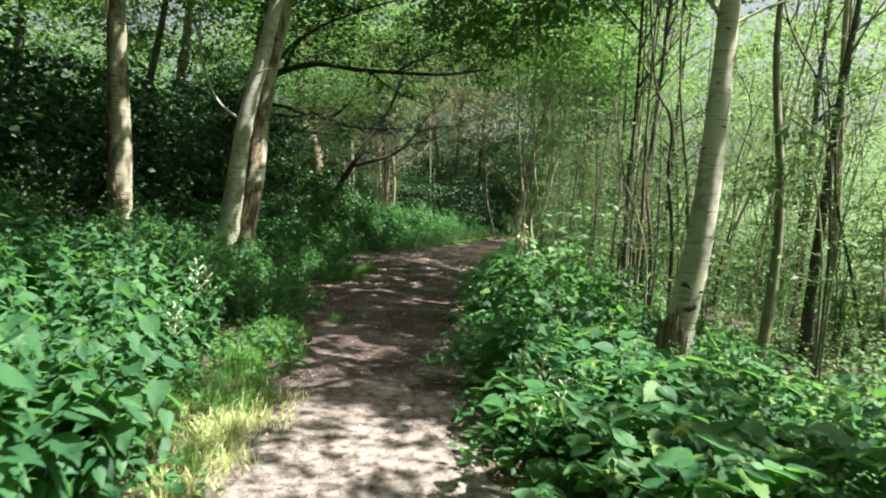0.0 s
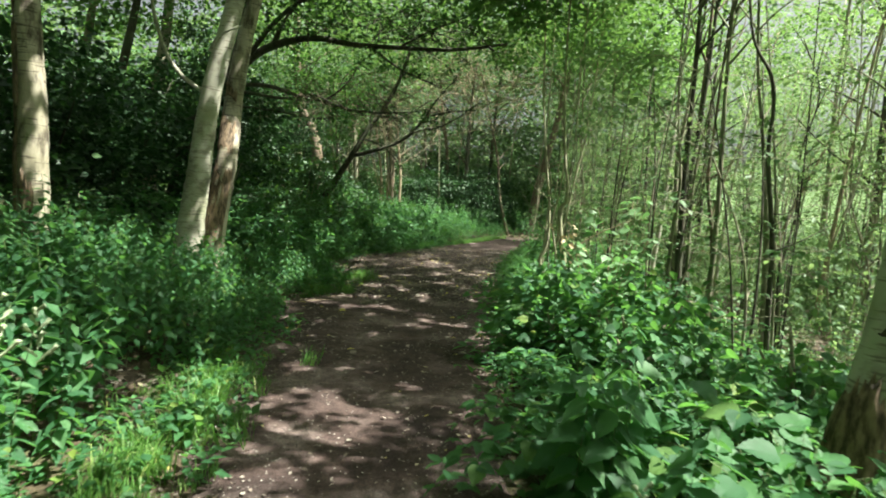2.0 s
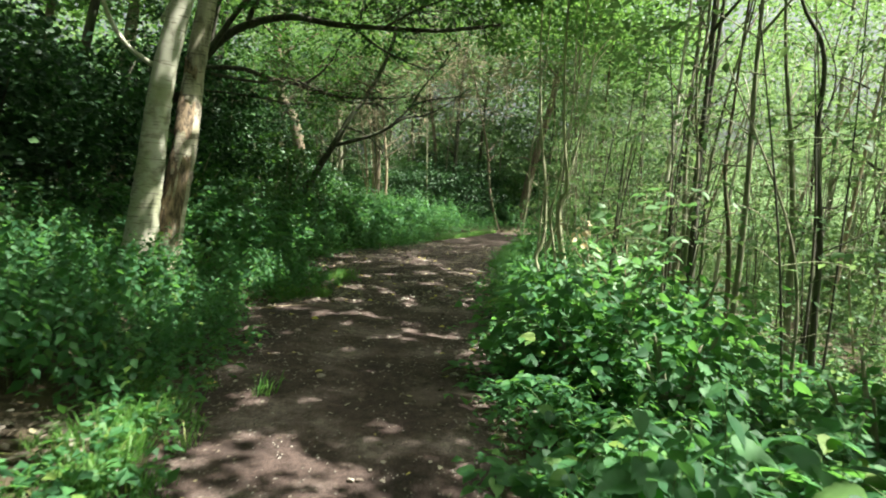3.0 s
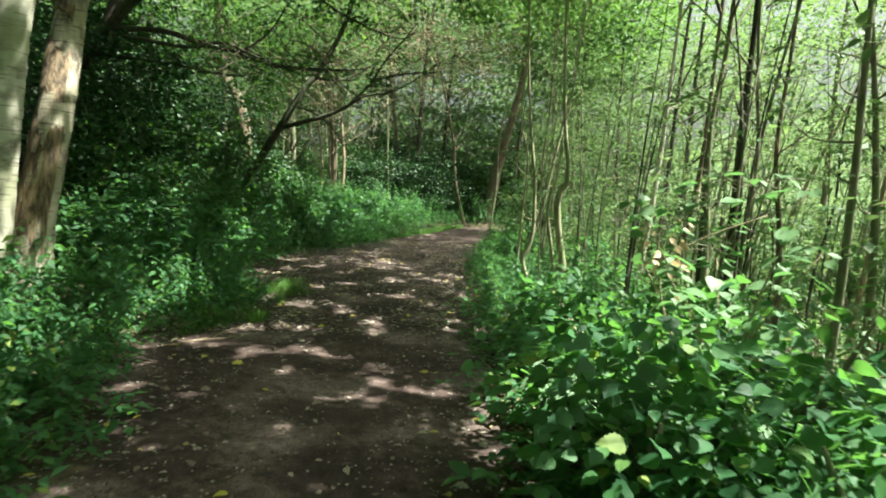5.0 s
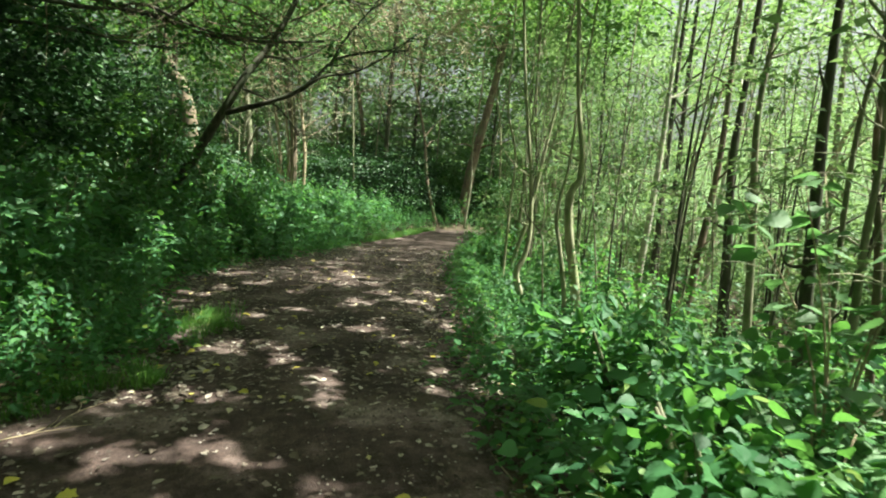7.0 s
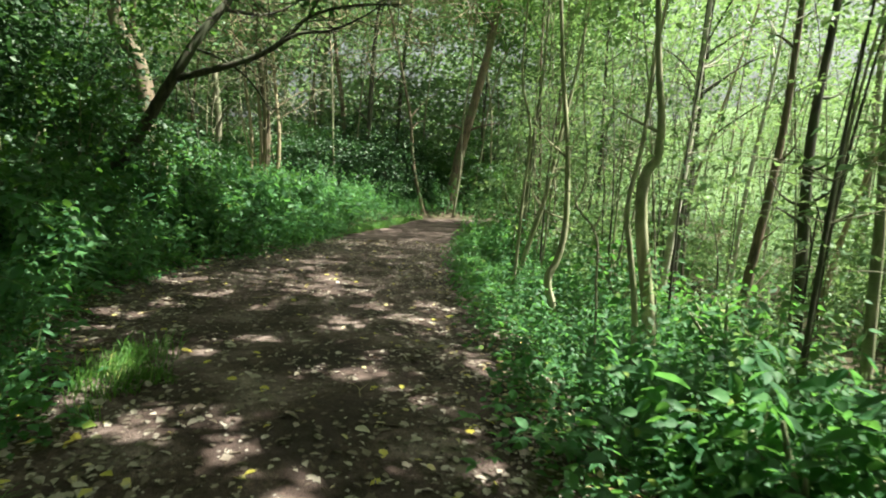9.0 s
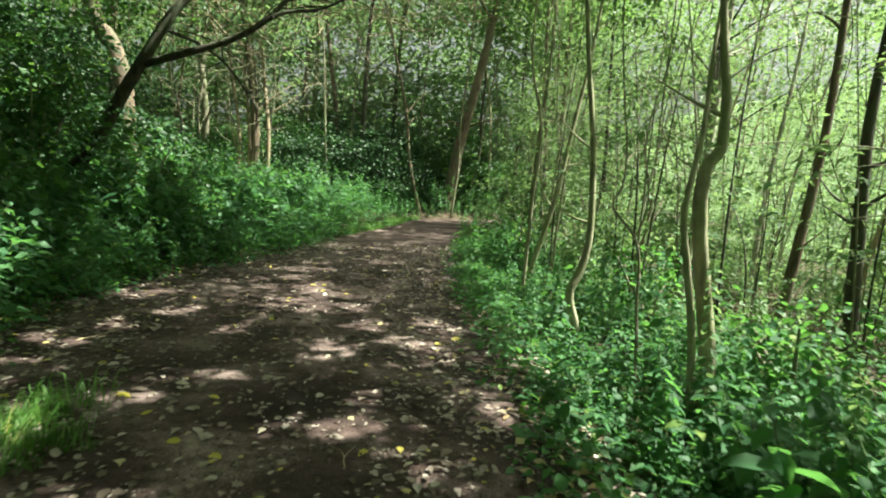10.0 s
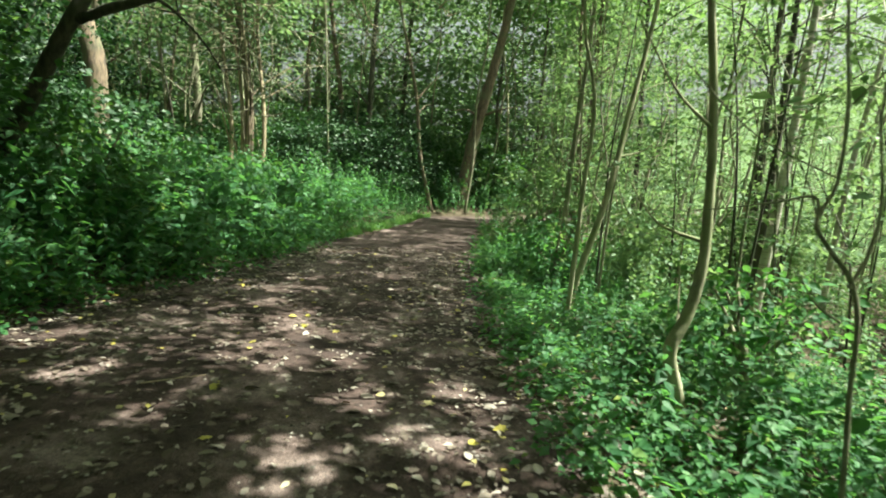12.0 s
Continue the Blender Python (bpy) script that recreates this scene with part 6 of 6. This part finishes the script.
def fallen_twigs():
    for x, y, turn, length in ((-2.1, 11.5, 35, 0.7), (-1.95, 11.9, 70, 0.5), (-2.5, 12.1, 15, 0.6), (0.55, 11.2, 100, 0.35), (-1.2, 17.4, 20, 0.4), (0.3, 15.6, 140, 0.3), (-2.2, 16.6, 60, 0.6), (-0.2, 14.2, 75, 0.22), (0.95, 18.2, 120, 0.45)):
        z = float(path_z(x, y)) + 0.012
        t = thing("fallen_twig", (x, y, z), "dry brown twig fallen on the path", "twig", "fallen twigs")
        d = np.array([math.cos(radians(turn)), math.sin(radians(turn)), 0.0]) * length
        p = np.array([x, y, z])
        bend = np.array([-d[1], d[0], 0.0]) * RNG.normal(0, 0.12)
        v, f = tube(glide((p - d / 2, p + bend, p + d / 2 + (0, 0, 0.015)), 6), 0.006, 0.002, 6, 0.1)
        part("stem", v, f, M_TWIG, t, "", True)
        q = p + bend
        v, f = tube(glide((q, q + d * 0.2 + bend + (0, 0, 0.01), q + d * 0.3 + bend * 3 + (0, 0, 0.02)), 4), 0.004, 0.0015, 5)
        part("side_twig", v, f, M_TWIG, t, "", True)
    n = 260
    p = RNG.normal((-2.7, 6.9), (0.4, 0.3), (n, 2))
    a = RNG.uniform(0, 2 * np.pi, n)
    al = np.stack([np.cos(a), np.sin(a), RNG.normal(0, 0.2, n)], 1)
    up = np.stack([RNG.normal(0, 0.35, n), RNG.normal(0, 0.35, n), np.ones(n)], 1)
    v, f = lay(LEAF_HI, np.column_stack([p, ground_z(p[:, 0], p[:, 1]) + RNG.uniform(0.01, 0.05, n)]), al, up, RNG.uniform(0.04, 0.09, n))
    tagged(new("leaf_litter", mesh_np("leaf_litter", v, f, M_LITTER)), "dead leaves on the floor of a hollow in the nettles", "leaf litter", kind="stuff")
    n = 240
    p = np.vstack([RNG.normal((0.72, 10.0), (0.16, 0.35), (n // 2, 2)), RNG.normal((0.95, 14.0), (0.14, 0.9), (n // 2, 2))])
    z = np.maximum(ground_z(p[:, 0], p[:, 1]), 0.0) + RNG.uniform(0.015, 0.06, n)
    a = RNG.uniform(0, 2 * np.pi, n)
    al = np.stack([np.cos(a), np.sin(a), RNG.normal(0, 0.25, n)], 1)
    up = np.stack([RNG.normal(0, 0.4, n), RNG.normal(0, 0.4, n), np.ones(n)], 1)
    v, f = lay(LEAF_HI, np.column_stack([p, z]), al, up, RNG.uniform(0.04, 0.085, n))
    tagged(new("leaf_litter", mesh_np("leaf_litter", v, f, M_DRY)), "drift of pale dry leaves at the edge of the path", "leaf litter", kind="stuff")


fallen_twigs()


def small_plants():
    t = thing("broken_branch", (1.75, 9.6, gz(1.75, 9.6)), "broken pale branch hung with dry brown leaves", "branch")
    runs = (((1.78, 9.6, -0.3), (1.73, 9.6, 0.47), (1.49, 9.6, 0.78), (1.4, 9.58, 1.05), (1.33, 9.5, 1.3), (1.2, 9.2, 1.5)), ((1.49, 9.6, 0.78), (1.3, 9.2, 0.75), (1.75, 8.95, 0.74)),
            ((1.35, 9.55, 1.2), (1.6, 9.4, 1.4), (1.9, 9.3, 1.55)), ((1.4, 9.6, 1.0), (1.15, 9.3, 1.25), (1.0, 8.9, 1.45)))
    for k, pts in enumerate(runs):
        v, f = tube(glide(pts, 6), 0.011 if k == 0 else 0.007, 0.004, 6, 0.05)
        part("stem" if k == 0 else "twig", v, f, M_TWIG, t, "", True)
    c = np.array([(1.08, 8.88, 1.36), (1.15, 9.05, 1.28), (1.02, 8.8, 1.45), (1.25, 9.2, 1.4), (1.3, 9.4, 1.2)])
    for p in np.repeat(c, 5, 0):
        v, f = sprays(p[None], 1, 0.06, 1.2, 0.055, LEAF_HI, 1.2, False, 1.0)
        part("dry_leaf", v, f, M_DRY, t, "crumpled dry brown leaf")

    blade = mesh_np("leaf", *lay(LEAF_BRIAR, np.zeros((1, 3)), np.array([[1.0, 0, 0]]), np.array([[0, 0, 1.0]]), [1.0]), M_HAZEL)

    def leafy(name, label, category, x, y, h, reach, stems, per, size, group=""):
        z = gz(x, y)
        t = thing(name, (x, y, z), label, category, group)
        for k in range(stems):
            a = 2.4 * k + RNG.uniform(-0.4, 0.4)
            d = np.array([math.cos(a), math.sin(a), 0]) * reach * RNG.uniform(0.5, 1)
            pts = ((x, y, z), (x + d[0] * 0.3, y + d[1] * 0.3, z + h * 0.55), (x + d[0], y + d[1], z + h * RNG.uniform(0.8, 1.05)))
            line = glide(pts, 5)
            v, f = tube(line, 0.009, 0.003, 5)
            stem = part("stem", v, f, M_TWIG, t, "", True)
            for i in range(4, 11):
                for j in range(per):
                    turn = RNG.uniform(0, 2 * np.pi)
                    out = np.array([math.cos(turn), math.sin(turn), RNG.uniform(-0.6, 0.1)])
                    root = Vector(line[i] + out * RNG.uniform(0.02, 0.10)) - Vector((x, y, z))
                    leaf = new("leaf", blade)
                    leaf.parent = stem
                    ax = Vector(out).normalized()
                    up = Vector((RNG.normal(0, 0.35), RNG.normal(0, 0.35), 1.0))
                    side = up.cross(ax).normalized()
                    m = Matrix((ax, side, ax.cross(side))).transposed().to_4x4()
                    leaf.matrix_local = Matrix.Translation(root) @ m @ Matrix.Diagonal((*[size * RNG.uniform(0.6, 1.25)] * 3, 1))

    for x, y, h, reach in ((0.98, 9.1, 0.75, 0.32), (1.3, 8.85, 0.85, 0.35), (0.9, 9.65, 0.65, 0.3), (1.45, 9.5, 0.85, 0.35), (1.85, 10.4, 0.95, 0.4), (2.2, 11.0, 0.9, 0.4)):
        leafy("hazel_shoots", "broad-leaved hazel shoots in a patch of sun", "shrub", x, y, h, reach, 6, 4, 0.11, "hazel shoots by the path")
    for x, y, h, reach in ((2.3, 10.9, 2.3, 0.7), (3.3, 3.4, 2.3, 0.7), (1.7, 9.3, 1.9, 0.5)):
        leafy("hazel_sapling", "young hazel with large thin bright leaves", "sapling", x, y, h, reach, 6, 3, 0.12, "young hazels by the path")
    for x, y, h in ((-2.5, 14.6, 1.4), (-2.7, 14.9, 1.3), (-2.62, 10.9, 0.95), (-2.9, 11.4, 1.1), (-2.3, 6.2, 0.9), (-2.6, 17.6, 1.1), (-2.2, 20.0, 0.9)):
        (v, f), m = plant_nettle(h, int(h * 14), 0.11, LEAF_HI)
        z = gz(x, y) + 0.05
        t = thing("nettle_plant", (x, y, z), "tall nettle standing above the others", "nettle", "tall nettles")
        p = v + np.array((x, y, z))
        part("stem", p, f[m == 1], M_STALK, t)
        part("foliage", p, f[m == 0], M_NETTLE, t)


small_plants()


def flowering_plants():
    for x, y, h in ((-1.95, 4.75, 1.05), (-2.1, 5.05, 0.95), (-1.85, 4.4, 0.8), (0.72, 4.6, 0.6), (0.78, 4.2, 0.65), (0.66, 3.6, 0.5), (0.9, 3.9, 0.6)):
        z = gz(x, y) + 0.05
        t = thing("flowering_plant", (x, y, z), "thin plant with pale seed heads beside the path", "plant", "pale flowering plants")
        (v, f), m = plant_nettle(h, 7, 0.07, LEAF_HI)
        p = v + np.array((x, y, z))
        part("stem", p, f[m == 1], M_STALK, t)
        part("foliage", p, f[m == 0], M_BRAMBLE, t)
        top = p[f[m == 1]].reshape(-1, 3)
        top = top[np.argmax(top[:, 2])]
        for k in range(9):
            a = 2.4 * k
            foot = top - np.array((0, 0, 0.03 * k))
            tip = foot + np.array((0.05 * math.cos(a), 0.05 * math.sin(a), 0.05)) * (0.7 + 0.12 * k)
            v, f = tube(glide((foot, (foot + tip) / 2, tip), 4), 0.004, 0.009, 6, 0.7)
            part("seed_head", v, f, M_FLOWER, t, "pale seed head")


flowering_plants()
